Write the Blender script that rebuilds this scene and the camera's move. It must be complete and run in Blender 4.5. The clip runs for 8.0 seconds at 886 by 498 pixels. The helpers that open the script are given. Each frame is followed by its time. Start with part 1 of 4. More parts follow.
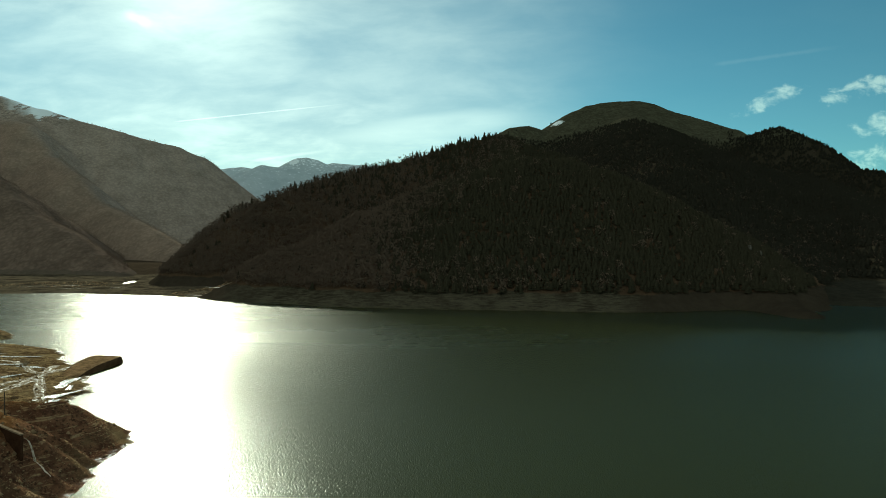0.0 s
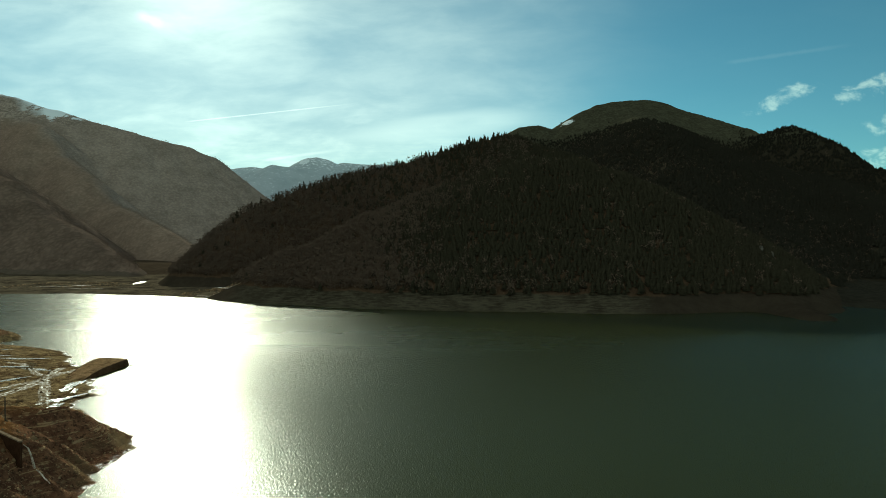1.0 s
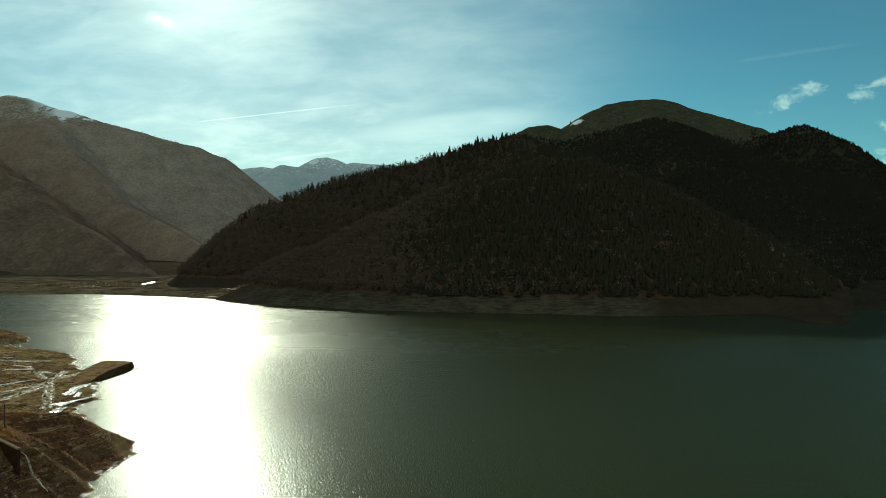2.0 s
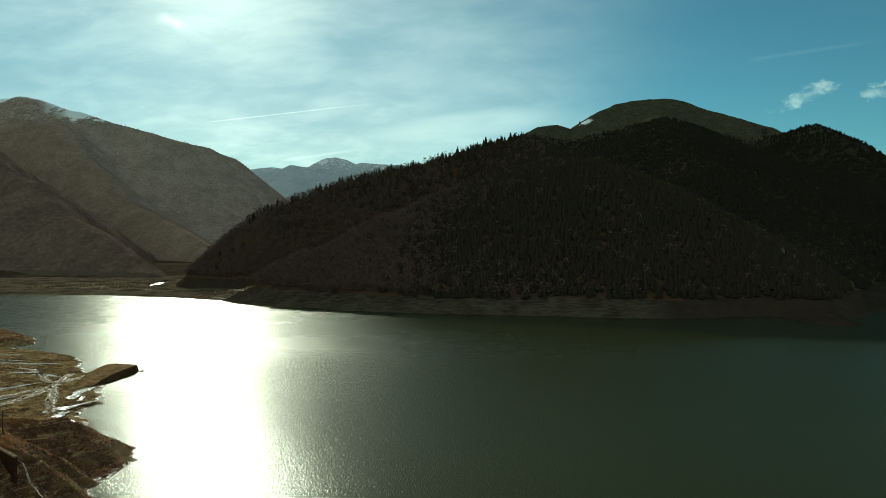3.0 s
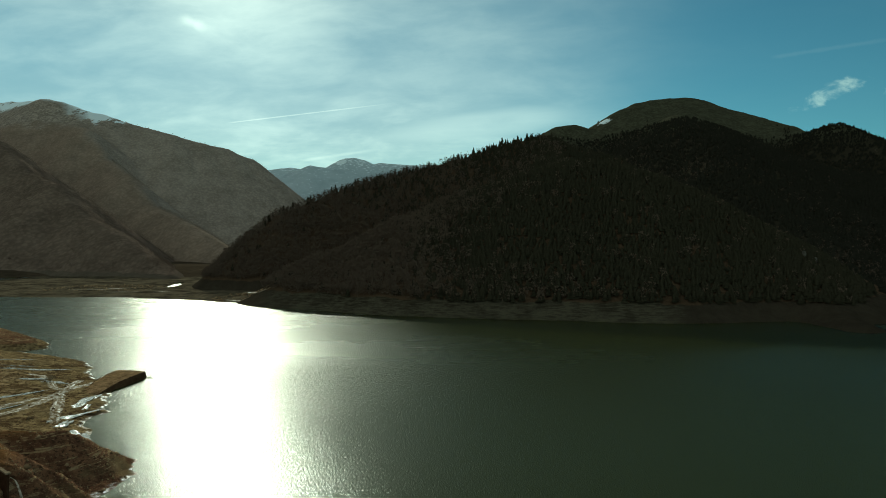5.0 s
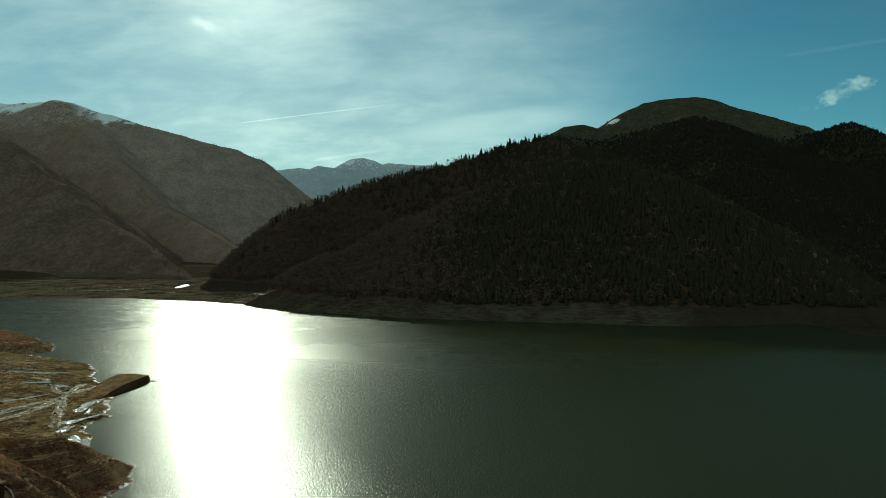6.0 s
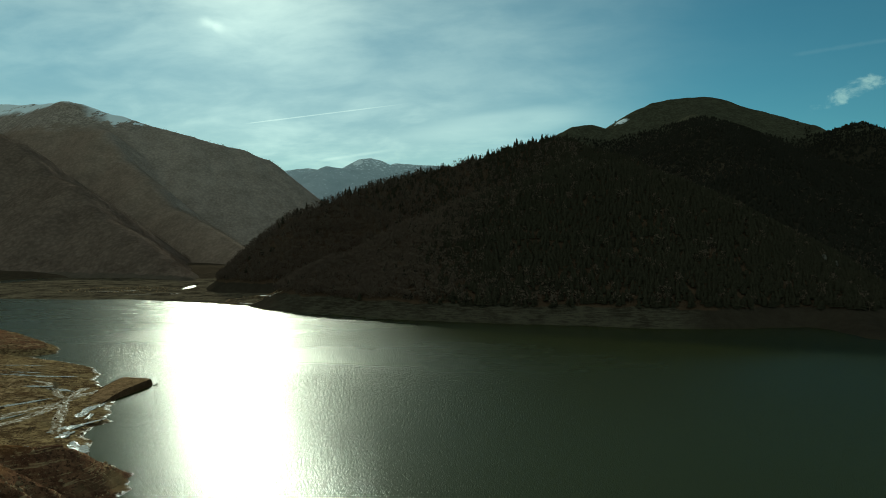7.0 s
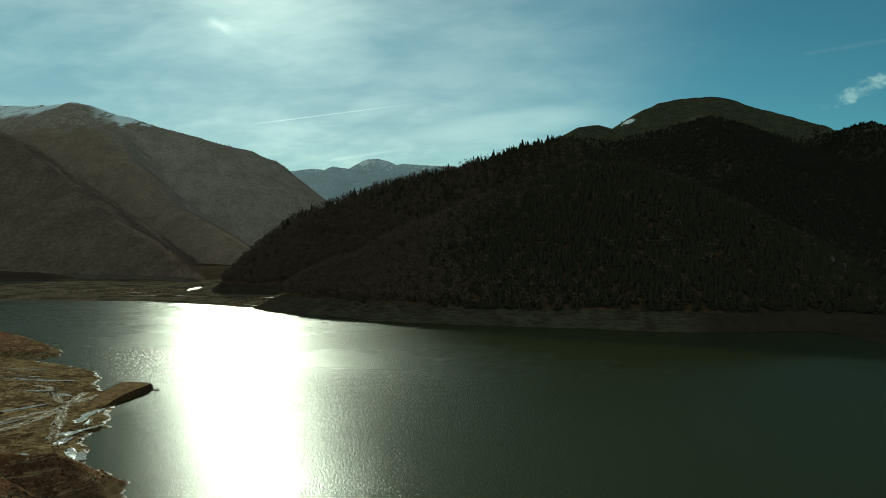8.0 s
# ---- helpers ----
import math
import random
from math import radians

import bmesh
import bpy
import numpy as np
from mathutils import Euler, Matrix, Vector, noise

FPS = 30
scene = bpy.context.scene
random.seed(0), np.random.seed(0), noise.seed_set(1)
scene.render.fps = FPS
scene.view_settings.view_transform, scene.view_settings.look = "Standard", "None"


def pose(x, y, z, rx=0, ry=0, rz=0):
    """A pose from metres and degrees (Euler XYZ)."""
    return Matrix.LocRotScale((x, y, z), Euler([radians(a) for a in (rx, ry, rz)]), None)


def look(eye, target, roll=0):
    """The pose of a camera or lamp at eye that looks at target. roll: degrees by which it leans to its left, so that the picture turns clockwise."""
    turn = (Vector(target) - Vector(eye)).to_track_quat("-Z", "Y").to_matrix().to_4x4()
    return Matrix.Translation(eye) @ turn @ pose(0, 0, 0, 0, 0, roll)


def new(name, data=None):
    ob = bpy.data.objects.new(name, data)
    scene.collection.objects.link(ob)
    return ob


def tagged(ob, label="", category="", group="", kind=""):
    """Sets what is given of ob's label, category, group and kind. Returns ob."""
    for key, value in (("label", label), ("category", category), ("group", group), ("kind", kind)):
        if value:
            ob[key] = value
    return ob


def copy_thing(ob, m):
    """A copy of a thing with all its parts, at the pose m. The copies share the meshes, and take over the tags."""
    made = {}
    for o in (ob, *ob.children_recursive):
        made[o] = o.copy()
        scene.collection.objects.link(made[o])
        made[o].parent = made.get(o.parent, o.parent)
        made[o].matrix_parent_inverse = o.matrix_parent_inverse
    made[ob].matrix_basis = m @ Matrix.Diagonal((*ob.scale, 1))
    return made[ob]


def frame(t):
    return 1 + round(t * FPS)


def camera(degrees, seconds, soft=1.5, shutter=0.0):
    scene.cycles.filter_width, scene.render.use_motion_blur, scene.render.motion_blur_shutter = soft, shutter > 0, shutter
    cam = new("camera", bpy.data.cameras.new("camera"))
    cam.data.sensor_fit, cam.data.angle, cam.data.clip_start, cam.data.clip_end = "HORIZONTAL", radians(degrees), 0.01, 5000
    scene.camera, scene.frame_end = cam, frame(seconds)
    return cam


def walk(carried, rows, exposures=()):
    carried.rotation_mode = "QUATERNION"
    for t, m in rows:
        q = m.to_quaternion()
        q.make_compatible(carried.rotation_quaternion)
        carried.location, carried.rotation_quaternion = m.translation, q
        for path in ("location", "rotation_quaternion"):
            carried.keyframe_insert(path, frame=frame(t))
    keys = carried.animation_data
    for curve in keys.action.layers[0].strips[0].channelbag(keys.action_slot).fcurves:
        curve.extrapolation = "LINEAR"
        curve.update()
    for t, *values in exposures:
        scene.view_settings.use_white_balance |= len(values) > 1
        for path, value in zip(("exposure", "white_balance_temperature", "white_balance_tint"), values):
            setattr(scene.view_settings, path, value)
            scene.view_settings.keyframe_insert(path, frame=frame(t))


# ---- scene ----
cam = camera(65.2, 8.0, soft=0.9)
PATH = [
    (0.0, pose(0.00, 0.00, 60.00, 89.329, 0, -0.002)),
    (0.5, pose(0.99, 1.24, 60.75, 89.298, 0, 0.427)),
    (1.0, pose(1.99, 2.49, 61.50, 89.274, 0, 0.840)),
    (1.5, pose(3.00, 3.76, 62.26, 89.256, 0, 1.242)),
    (2.0, pose(4.03, 5.04, 63.02, 89.242, 0, 1.635)),
    (2.5, pose(5.06, 6.34, 63.78, 89.231, 0, 2.024)),
    (3.0, pose(6.11, 7.66, 64.56, 89.222, 0, 2.411)),
    (3.5, pose(7.16, 8.99, 65.34, 89.214, 0, 2.797)),
    (4.0, pose(8.21, 10.35, 66.13, 89.207, 0, 3.181)),
    (4.5, pose(9.26, 11.73, 66.92, 89.201, 0, 3.564)),
    (5.0, pose(10.32, 13.13, 67.74, 89.194, 0, 3.943)),
    (5.5, pose(11.37, 14.56, 68.56, 89.188, 0, 4.315)),
    (6.0, pose(12.42, 16.01, 69.39, 89.183, 0, 4.676)),
    (6.5, pose(13.46, 17.49, 70.25, 89.179, 0, 5.022)),
    (7.0, pose(14.50, 19.00, 71.11, 89.177, 0, 5.348)),
    (7.5, pose(15.53, 20.54, 72.00, 89.178, 0, 5.645)),
    (8.0, pose(16.54, 22.11, 72.90, 89.184, 0, 5.906)),
]
walk(cam, PATH, exposures=[(0.0, 0.02, 6800, -30), (3.0, -0.16, 6650, -32), (8.0, -0.51, 6350, -35)])

# ---------------------------------------------------------------- light
SUN_AZ, SUN_EL = radians(-21.0), radians(20.0)
SUN_DIR = Vector((math.sin(SUN_AZ) * math.cos(SUN_EL), math.cos(SUN_AZ) * math.cos(SUN_EL), math.sin(SUN_EL)))
sun = new("sun", bpy.data.lights.new("sun", "SUN"))
sun.data.energy, sun.data.angle, sun.data.color = 3.5, radians(0.5), (1.0, 0.89, 0.94)
sun.matrix_world = look(tuple(SUN_DIR * 900), (0, 0, 0))


class Nodes:
    """Short hand for building a node tree."""

    def __init__(self, tree):
        self.tree = tree
        tree.nodes.clear()

    def add(self, kind, inputs=(), **props):
        n = self.tree.nodes.new(kind)
        for k, v in props.items():
            setattr(n, k, v)
        for k, v in dict(inputs).items():
            self.put(n.inputs[k], v)
        return n

    def put(self, socket, v):
        if isinstance(v, bpy.types.NodeSocket):
            self.tree.links.new(v, socket)
        else:
            socket.default_value = v

    def math(self, op, a, b=0.0, c=0.0, clamp=False):
        n = self.add("ShaderNodeMath", {0: a, 1: b, 2: c}, operation=op)
        n.use_clamp = clamp
        return n.outputs[0]

    def vec(self, op, a, b=(0, 0, 0)):
        n = self.add("ShaderNodeVectorMath", {0: a, 1: b}, operation=op)
        return n.outputs["Value"] if op == "DOT_PRODUCT" else n.outputs[0]

    def ramp(self, x, lo, hi, a=0.0, b=1.0):
        n = self.add("ShaderNodeMapRange", {"Value": x, "From Min": lo, "From Max": hi, "To Min": a, "To Max": b}, interpolation_type="SMOOTHSTEP")
        return n.outputs[0]

    def noise(self, v, scale, detail=4.0, rough=0.55, distortion=0.0):
        return self.add("ShaderNodeTexNoise", {"Vector": v, "Scale": scale, "Detail": detail, "Roughness": rough, "Distortion": distortion}).outputs[0]

    def mix(self, f, a, b):
        n = self.add("ShaderNodeMix", data_type="RGBA")
        self.put(n.inputs["Factor"], f)
        self.put(n.inputs[6], a)
        self.put(n.inputs[7], b)
        return n.outputs[2]

    def combine(self, x, y, z):
        return self.add("ShaderNodeCombineXYZ", {0: x, 1: y, 2: z}).outputs[0]


def build_sky():
    world = bpy.data.worlds.new("sky")
    scene.world = world
    world.use_nodes = True
    n = Nodes(world.node_tree)
    direction = n.add("ShaderNodeTexCoord").outputs["Generated"]
    sky = n.add("ShaderNodeTexSky", sky_type="NISHITA", sun_disc=False)
    sky.sun_elevation, sky.sun_rotation = SUN_EL, SUN_AZ % (2 * math.pi)
    sky.altitude, sky.air_density, sky.dust_density, sky.ozone_density = 900, 0.85, 0.0, 2.0
    xyz = n.add("ShaderNodeSeparateXYZ", {0: direction}).outputs
    ahead = n.math("MAXIMUM", xyz[1], 0.02)
    u, v = n.math("DIVIDE", xyz[0], ahead), n.math("DIVIDE", xyz[2], ahead)
    front = n.ramp(xyz[1], 0.15, 0.35)
    toward_sun = n.math("MAXIMUM", n.vec("DOT_PRODUCT", direction, tuple(SUN_DIR)), 0.0)

    # high veil of cirrus on a flat layer overhead
    up = n.math("MAXIMUM", xyz[2], 0.03)
    px, py = n.math("DIVIDE", xyz[0], up), n.math("DIVIDE", xyz[1], up)
    streak = n.combine(n.math("MULTIPLY", n.math("ADD", px, n.math("MULTIPLY", py, 0.35)), 0.55), n.math("MULTIPLY", py, 0.75), 0.0)
    curled = n.combine(n.math("ADD", u, n.math("MULTIPLY", v, 0.5)), n.math("SUBTRACT", n.math("MULTIPLY", v, 3.0), n.math("MULTIPLY", u, 0.2)), 0.0)
    overhead, ahead_of = n.noise(streak, 1.6, 7.0, 0.62, 0.5), n.noise(curled, 6.5, 7.0, 0.58, 0.25)
    wisps = n.math("ADD", overhead, n.math("MULTIPLY", n.math("SUBTRACT", ahead_of, overhead), n.math("MULTIPLY", front, 0.8)))
    broad = n.noise(curled, 1.9, 3.0, 0.5, 0.2)
    veil = n.noise(streak, 0.45, 3.0, 0.5)
    gap = n.vec("DOT_PRODUCT", direction, (0.54, 0.80, 0.26))
    # the veil ends along a soft edge, with clear sky beyond it
    edge = n.math("ADD", n.math("ADD", u, n.math("MULTIPLY", n.math("SUBTRACT", broad, 0.5), 0.5)), n.math("MULTIPLY", n.math("SUBTRACT", 0.34, v), 0.25))
    clear = n.math("MULTIPLY", n.ramp(edge, -0.02, 0.42), front)
    # second term: thicker unseen cloud behind, added to brighten the hills
    cover = n.math("MULTIPLY", n.math("ADD", n.ramp(gap, 0.995, 0.86), n.ramp(gap, 0.45, -0.45, 0.0, 1.5)), n.math("SUBTRACT", 1.0, n.math("MULTIPLY", clear, 0.85)))
    body = n.math("ADD", n.math("MULTIPLY", wisps, 0.55), n.math("MULTIPLY", n.math("ADD", n.math("MULTIPLY", broad, front), n.math("MULTIPLY", veil, n.math("SUBTRACT", 1.0, front))), 0.45))
    cirrus = n.math("MULTIPLY", n.ramp(body, 0.35, 0.67, 0.29, 0.66), n.math("ADD", n.math("MULTIPLY", cover, 0.95), 0.05))
    # one long low band over the wooded crest
    bu, bv = u, n.math("SUBTRACT", n.math("SUBTRACT", v, 0.166), n.math("MULTIPLY", u, 0.1))
    band = n.math("ADD", n.math("POWER", n.math("ABSOLUTE", n.math("DIVIDE", bu, 0.16)), 2.0), n.math("POWER", n.math("ABSOLUTE", n.math("DIVIDE", bv, 0.02)), 2.0))
    band = n.ramp(n.math("ADD", band, n.math("MULTIPLY", n.math("SUBTRACT", ahead_of, 0.5), 3.0)), 1.2, 0.0)
    low = n.math("MULTIPLY", n.ramp(v, 0.07, 0.26, 1.0, 0.0), n.math("MULTIPLY", n.ramp(u, 0.30, 0.0), front))
    cirrus = n.math("ADD", cirrus, n.math("MULTIPLY", n.math("MULTIPLY", low, n.ramp(wisps, 0.45, 0.68)), 0.3), clamp=True)
    cirrus = n.math("ADD", cirrus, n.math("MULTIPLY", n.math("MULTIPLY", band, front), 0.3), clamp=True)

    # contrails and, last, one cloudlet: thin straight lines (u0, v0, u1, v1, half width, strength)
    fine = n.noise(n.combine(u, v, 0.0), 60.0, 3.0)
    total = cirrus
    for u0, v0, u1, v1, w, s in [(-0.392, 0.171, -0.125, 0.199, 0.0008, 0.36), (-0.285, 0.114, -0.145, 0.133, 0.002, 0.22), (0.385, 0.253, 0.585, 0.281, 0.0026, 0.07), (-0.464, 0.331, -0.415, 0.309, 0.006, 0.25)]:
        length = math.hypot(u1 - u0, v1 - v0)
        ax, ay = (u1 - u0) / length, (v1 - v0) / length
        along = n.math("ADD", n.math("MULTIPLY", n.math("SUBTRACT", u, u0), ax), n.math("MULTIPLY", n.math("SUBTRACT", v, v0), ay))
        off = n.math("ABSOLUTE", n.math("ADD", n.math("MULTIPLY", n.math("SUBTRACT", u, u0), -ay), n.math("MULTIPLY", n.math("SUBTRACT", v, v0), ax)))
        off = n.math("ADD", off, n.math("MULTIPLY", n.math("SUBTRACT", fine, 0.5), w * 1.6))
        line = n.math("MULTIPLY", n.ramp(off, w * 1.7, 0.0), n.math("MULTIPLY", n.ramp(along, 0.0, 0.02), n.ramp(along, length, length * 0.6)))
        total = n.math("ADD", total, n.math("MULTIPLY", n.math("MULTIPLY", line, front), s), clamp=True)

    # small fair-weather clouds low in the sky, each a soft tilted lens broken by noise
    puff = n.noise(n.combine(n.math("MULTIPLY", u, 1.0), n.math("MULTIPLY", v, 1.7), 3.0), 26.0, 6.0, 0.6, 0.3)
    cumulus = 0.0
    for u0, v0, ru, rv, tilt in [(0.47, 0.203, 0.05, 0.014, 0.36), (0.615, 0.221, 0.075, 0.015, 0.24), (0.632, 0.167, 0.042, 0.016, 0.12), (0.636, 0.125, 0.045, 0.02, 0.1)]:
        du, dv = n.math("SUBTRACT", u, u0), n.math("SUBTRACT", v, v0)
        dv = n.math("SUBTRACT", dv, n.math("MULTIPLY", du, tilt))
        r = n.math("ADD", n.math("POWER", n.math("ABSOLUTE", n.math("DIVIDE", du, ru)), 2.0), n.math("POWER", n.math("ABSOLUTE", n.math("DIVIDE", dv, rv)), 2.0))
        body = n.math("ADD", n.math("SUBTRACT", 1.0, r), n.math("MULTIPLY", n.math("SUBTRACT", puff, 0.5), 6.5))
        cumulus = n.math("MAXIMUM", cumulus, n.ramp(body, 0.0, 1.6))
    cumulus = n.math("MULTIPLY", n.math("MULTIPLY", cumulus, front), 0.75)

    # light scattered by thin cloud grows towards the sun
    aureole = n.math("ADD", n.math("MULTIPLY", n.math("POWER", toward_sun, 8.0), 3.2), n.math("MULTIPLY", n.math("POWER", toward_sun, 90.0), 5.5))
    bright = n.math("MULTIPLY", n.math("ADD", aureole, 4.2), total)
    glow = n.math("MULTIPLY", n.math("POWER", toward_sun, 260.0), 5.0)
    bright = n.math("ADD", bright, glow)
    added = n.combine(n.math("MULTIPLY", bright, 1.17), bright, n.math("MULTIPLY", bright, 0.93))
    air = n.vec("MULTIPLY", sky.outputs[0], (0.62, 0.88, 0.91))
    # thicker, whiter air low over the valley under the sun
    haze = n.math("MULTIPLY", n.math("MULTIPLY", n.ramp(v, 0.34, 0.08), n.ramp(u, 0.35, -0.2)), front)
    thin = n.math("SUBTRACT", 1.0, n.math("MULTIPLY", haze, 0.25))
    air = n.vec("MULTIPLY", air, n.combine(thin, thin, thin))
    added = n.vec("ADD", added, n.combine(n.math("MULTIPLY", haze, 2.25), n.math("MULTIPLY", haze, 1.6), n.math("MULTIPLY", haze, 1.65)))
    colour = n.vec("ADD", air, added)
    lump = n.math("MULTIPLY", cumulus, n.math("ADD", n.math("MULTIPLY", aureole, 0.5), 4.6))
    colour = n.vec("ADD", colour, n.combine(n.math("MULTIPLY", lump, 1.12), lump, n.math("MULTIPLY", lump, 0.82)))
    back = n.add("ShaderNodeBackground", {"Color": colour, "Strength": 0.09})
    n.add("ShaderNodeOutputWorld", {"Surface": back.outputs[0]})


build_sky()


# ---------------------------------------------------------------- materials
def surface(name):
    m = bpy.data.materials.new(name)
    m.use_nodes = True
    n = Nodes(m.node_tree)
    bsdf = n.add("ShaderNodeBsdfPrincipled")
    n.add("ShaderNodeOutputMaterial", {"Surface": bsdf.outputs[0]})
    return m, n, bsdf


def bump(n, bsdf, height, strength, distance):
    b = n.add("ShaderNodeBump", {"Height": height, "Strength": strength, "Distance": distance})
    n.put(bsdf.inputs["Normal"], b.outputs[0])


def two_scale(name, a, b, big, small, rough=0.9, relief=0.0, spec=0.0):
    """A surface between two colours, mottled at two sizes given as noise scales per metre."""
    m, n, bsdf = surface(name)
    at = n.add("ShaderNodeTexCoord").outputs["Object"]
    f = n.math("ADD", n.math("MULTIPLY", n.noise(at, big), 0.55), n.math("MULTIPLY", n.noise(at, small, 5), 0.45))
    n.put(bsdf.inputs["Base Color"], n.mix(n.ramp(f, 0.35, 0.65), (*a, 1), (*b, 1)))
    n.put(bsdf.inputs["Roughness"], n.ramp(n.noise(at, small), 0.3, 0.7, rough - 0.1, min(1.0, rough + 0.08)))
    n.put(bsdf.inputs["Specular IOR Level"], spec)
    if relief:
        bump(n, bsdf, n.noise(at, small, 6), 1.0, relief)
    return m


def leafy(name, dark, light, soft=(0, -0.5, 1.1)):
    """Foliage that differs from tree to tree."""
    m, n, bsdf = surface(name)
    at = n.add("ShaderNodeTexCoord").outputs["Object"]
    island = n.add("ShaderNodeNewGeometry").outputs["Random Per Island"]
    f = n.math("ADD", n.math("MULTIPLY", island, 0.6), n.math("MULTIPLY", n.noise(at, 0.02, 3), 0.5))
    n.put(bsdf.inputs["Base Color"], n.mix(n.ramp(f, 0.2, 0.85), (*dark, 1), (*light, 1)))
    n.put(bsdf.inputs["Roughness"], 0.9)
    n.put(bsdf.inputs["Specular IOR Level"], 0.0)
    if soft:
        # needles and twigs point every way, so a crown shades more softly than its outline
        facing = n.add("ShaderNodeNewGeometry").outputs["Normal"]
        n.put(bsdf.inputs["Normal"], n.vec("NORMALIZE", n.vec("ADD", facing, soft)))
    return m


def hillside(name, soil, soil2, bank, bank2, bank_top, meadow=None, meadow_from=9999, snow_from=9999, snow_to=9999, snow_least=0.0, pale=None, spot=None, relief=2.0, wooded=None, snow_line=None, woods=0.0, snow_grain=0.018):
    """Ground of a hill: bare striped bank under the old water line, forest floor, meadow and snow higher up."""
    m, n, bsdf = surface(name)
    at = n.add("ShaderNodeTexCoord").outputs["Object"]
    z = n.add("ShaderNodeSeparateXYZ", {0: at}).outputs[2]
    blotch, grain = n.noise(at, 0.01, 5), n.noise(at, 0.12, 6, 0.65)
    f = n.ramp(n.math("ADD", n.math("MULTIPLY", blotch, 0.5), n.math("MULTIPLY", grain, 0.5)), 0.35, 0.65)
    colour = n.mix(f, (*soil, 1), (*soil2, 1))
    # near side of the shoulder's crest: darker tone, less haze put in
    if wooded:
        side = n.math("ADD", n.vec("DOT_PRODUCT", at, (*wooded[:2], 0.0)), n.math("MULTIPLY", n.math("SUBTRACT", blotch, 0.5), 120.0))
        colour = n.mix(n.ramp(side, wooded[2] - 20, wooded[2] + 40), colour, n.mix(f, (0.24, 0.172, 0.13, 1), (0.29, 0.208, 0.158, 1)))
    if meadow:
        edge = n.math("ADD", z, n.math("MULTIPLY", n.math("SUBTRACT", blotch, 0.5), 160.0))
        colour = n.mix(n.ramp(edge, meadow_from - 25, meadow_from + 25), colour, n.mix(n.ramp(n.math("ADD", n.math("MULTIPLY", grain, 0.6), n.math("MULTIPLY", n.noise(at, 0.035, 5, 0.7), 0.4)), 0.4, 0.6), (*[c * 0.72 for c in meadow], 1), (*[c * 1.3 for c in meadow], 1)))
    if woods:
        # crowns of leafless trees, seen from far off
        crowns = n.add("ShaderNodeTexVoronoi", {"Vector": n.vec("ADD", at, n.vec("MULTIPLY", n.add("ShaderNodeTexNoise", {"Vector": at, "Scale": 0.05, "Detail": 3.0}).outputs["Color"], (14.0, 14.0, 14.0))), "Scale": 0.11, "Randomness": 1.0}).outputs["Distance"]
        stand = n.noise(at, 0.02, 6, 0.65)
        shade = n.math("ADD", n.ramp(crowns, 0.15, 0.75, 1.0 + woods * 0.5, 1.0 - woods), n.ramp(stand, 0.35, 0.65, -woods * 0.6, woods * 0.6))
        colour = n.vec("MULTIPLY", colour, n.combine(shade, shade, shade))
    strata = n.noise(n.vec("MULTIPLY", at, (0.11, 0.11, 1.0)), 1.0, 6, 0.68)
    patch = n.noise(at, 0.045, 6, 0.7)
    layers = n.mix(n.ramp(n.math("ADD", n.math("MULTIPLY", strata, 0.55), n.math("MULTIPLY", patch, 0.45)), 0.38, 0.6), (*bank2, 1), (*bank, 1))
    if pale:
        x = n.math("ADD", n.add("ShaderNodeSeparateXYZ", {0: at}).outputs[0], n.math("MULTIPLY", n.math("SUBTRACT", patch, 0.5), 90.0))
        # the bank is paler only between the two x bounds
        pale_span = n.math("MULTIPLY", n.ramp(x, pale[0] - 35, pale[0] + 35), n.ramp(x, pale[1] + 12, pale[1] - 12))
        layers = n.mix(pale_span, n.mix(f, (0.036, 0.027, 0.019, 1), (0.055, 0.042, 0.029, 1)), layers)
    edge = n.math("ADD", z, n.math("MULTIPLY", n.math("SUBTRACT", n.noise(at, 0.03, 6, 0.62), 0.5), 13.0))
    colour = n.mix(n.ramp(edge, bank_top - 0.8, bank_top + 0.8), layers, colour)
    if spot:
        near = n.math("DIVIDE", n.add("ShaderNodeVectorMath", {0: at, 1: spot[:3]}, operation="DISTANCE").outputs["Value"], spot[3])
        lying = n.math("ADD", n.ramp(near, 1.0, 0.2, 0.0, 0.42), n.noise(at, 0.09, 6, 0.75))
        colour = n.mix(n.ramp(lying, 0.74, 0.8), colour, (0.75, 0.78, 0.8, 1))
    if snow_from < 9000:
        cover = n.math("ADD", n.ramp(z, snow_from, snow_to, snow_least, 0.62), n.math("MULTIPLY", n.math("SUBTRACT", n.noise(at, snow_grain, 8, 0.68), 0.5), 1.5))
        lying = n.ramp(cover, 0.44, 0.54)
        if snow_line:
            behind = n.math("ADD", n.vec("DOT_PRODUCT", at, (*snow_line[:2], 0.0)), n.math("MULTIPLY", n.math("SUBTRACT", blotch, 0.5), 110.0))
            lying = n.math("MULTIPLY", lying, n.ramp(behind, snow_line[2] - 25, snow_line[2] + 25))
        colour = n.mix(lying, colour, (0.8, 0.83, 0.86, 1))
    n.put(bsdf.inputs["Base Color"], colour)
    n.put(bsdf.inputs["Roughness"], 0.95)
    n.put(bsdf.inputs["Specular IOR Level"], 0.0)
    bump(n, bsdf, n.math("ADD", grain, n.math("MULTIPLY", n.noise(at, 0.5, 4, 0.7), 0.4)), 0.9, relief)
    return m


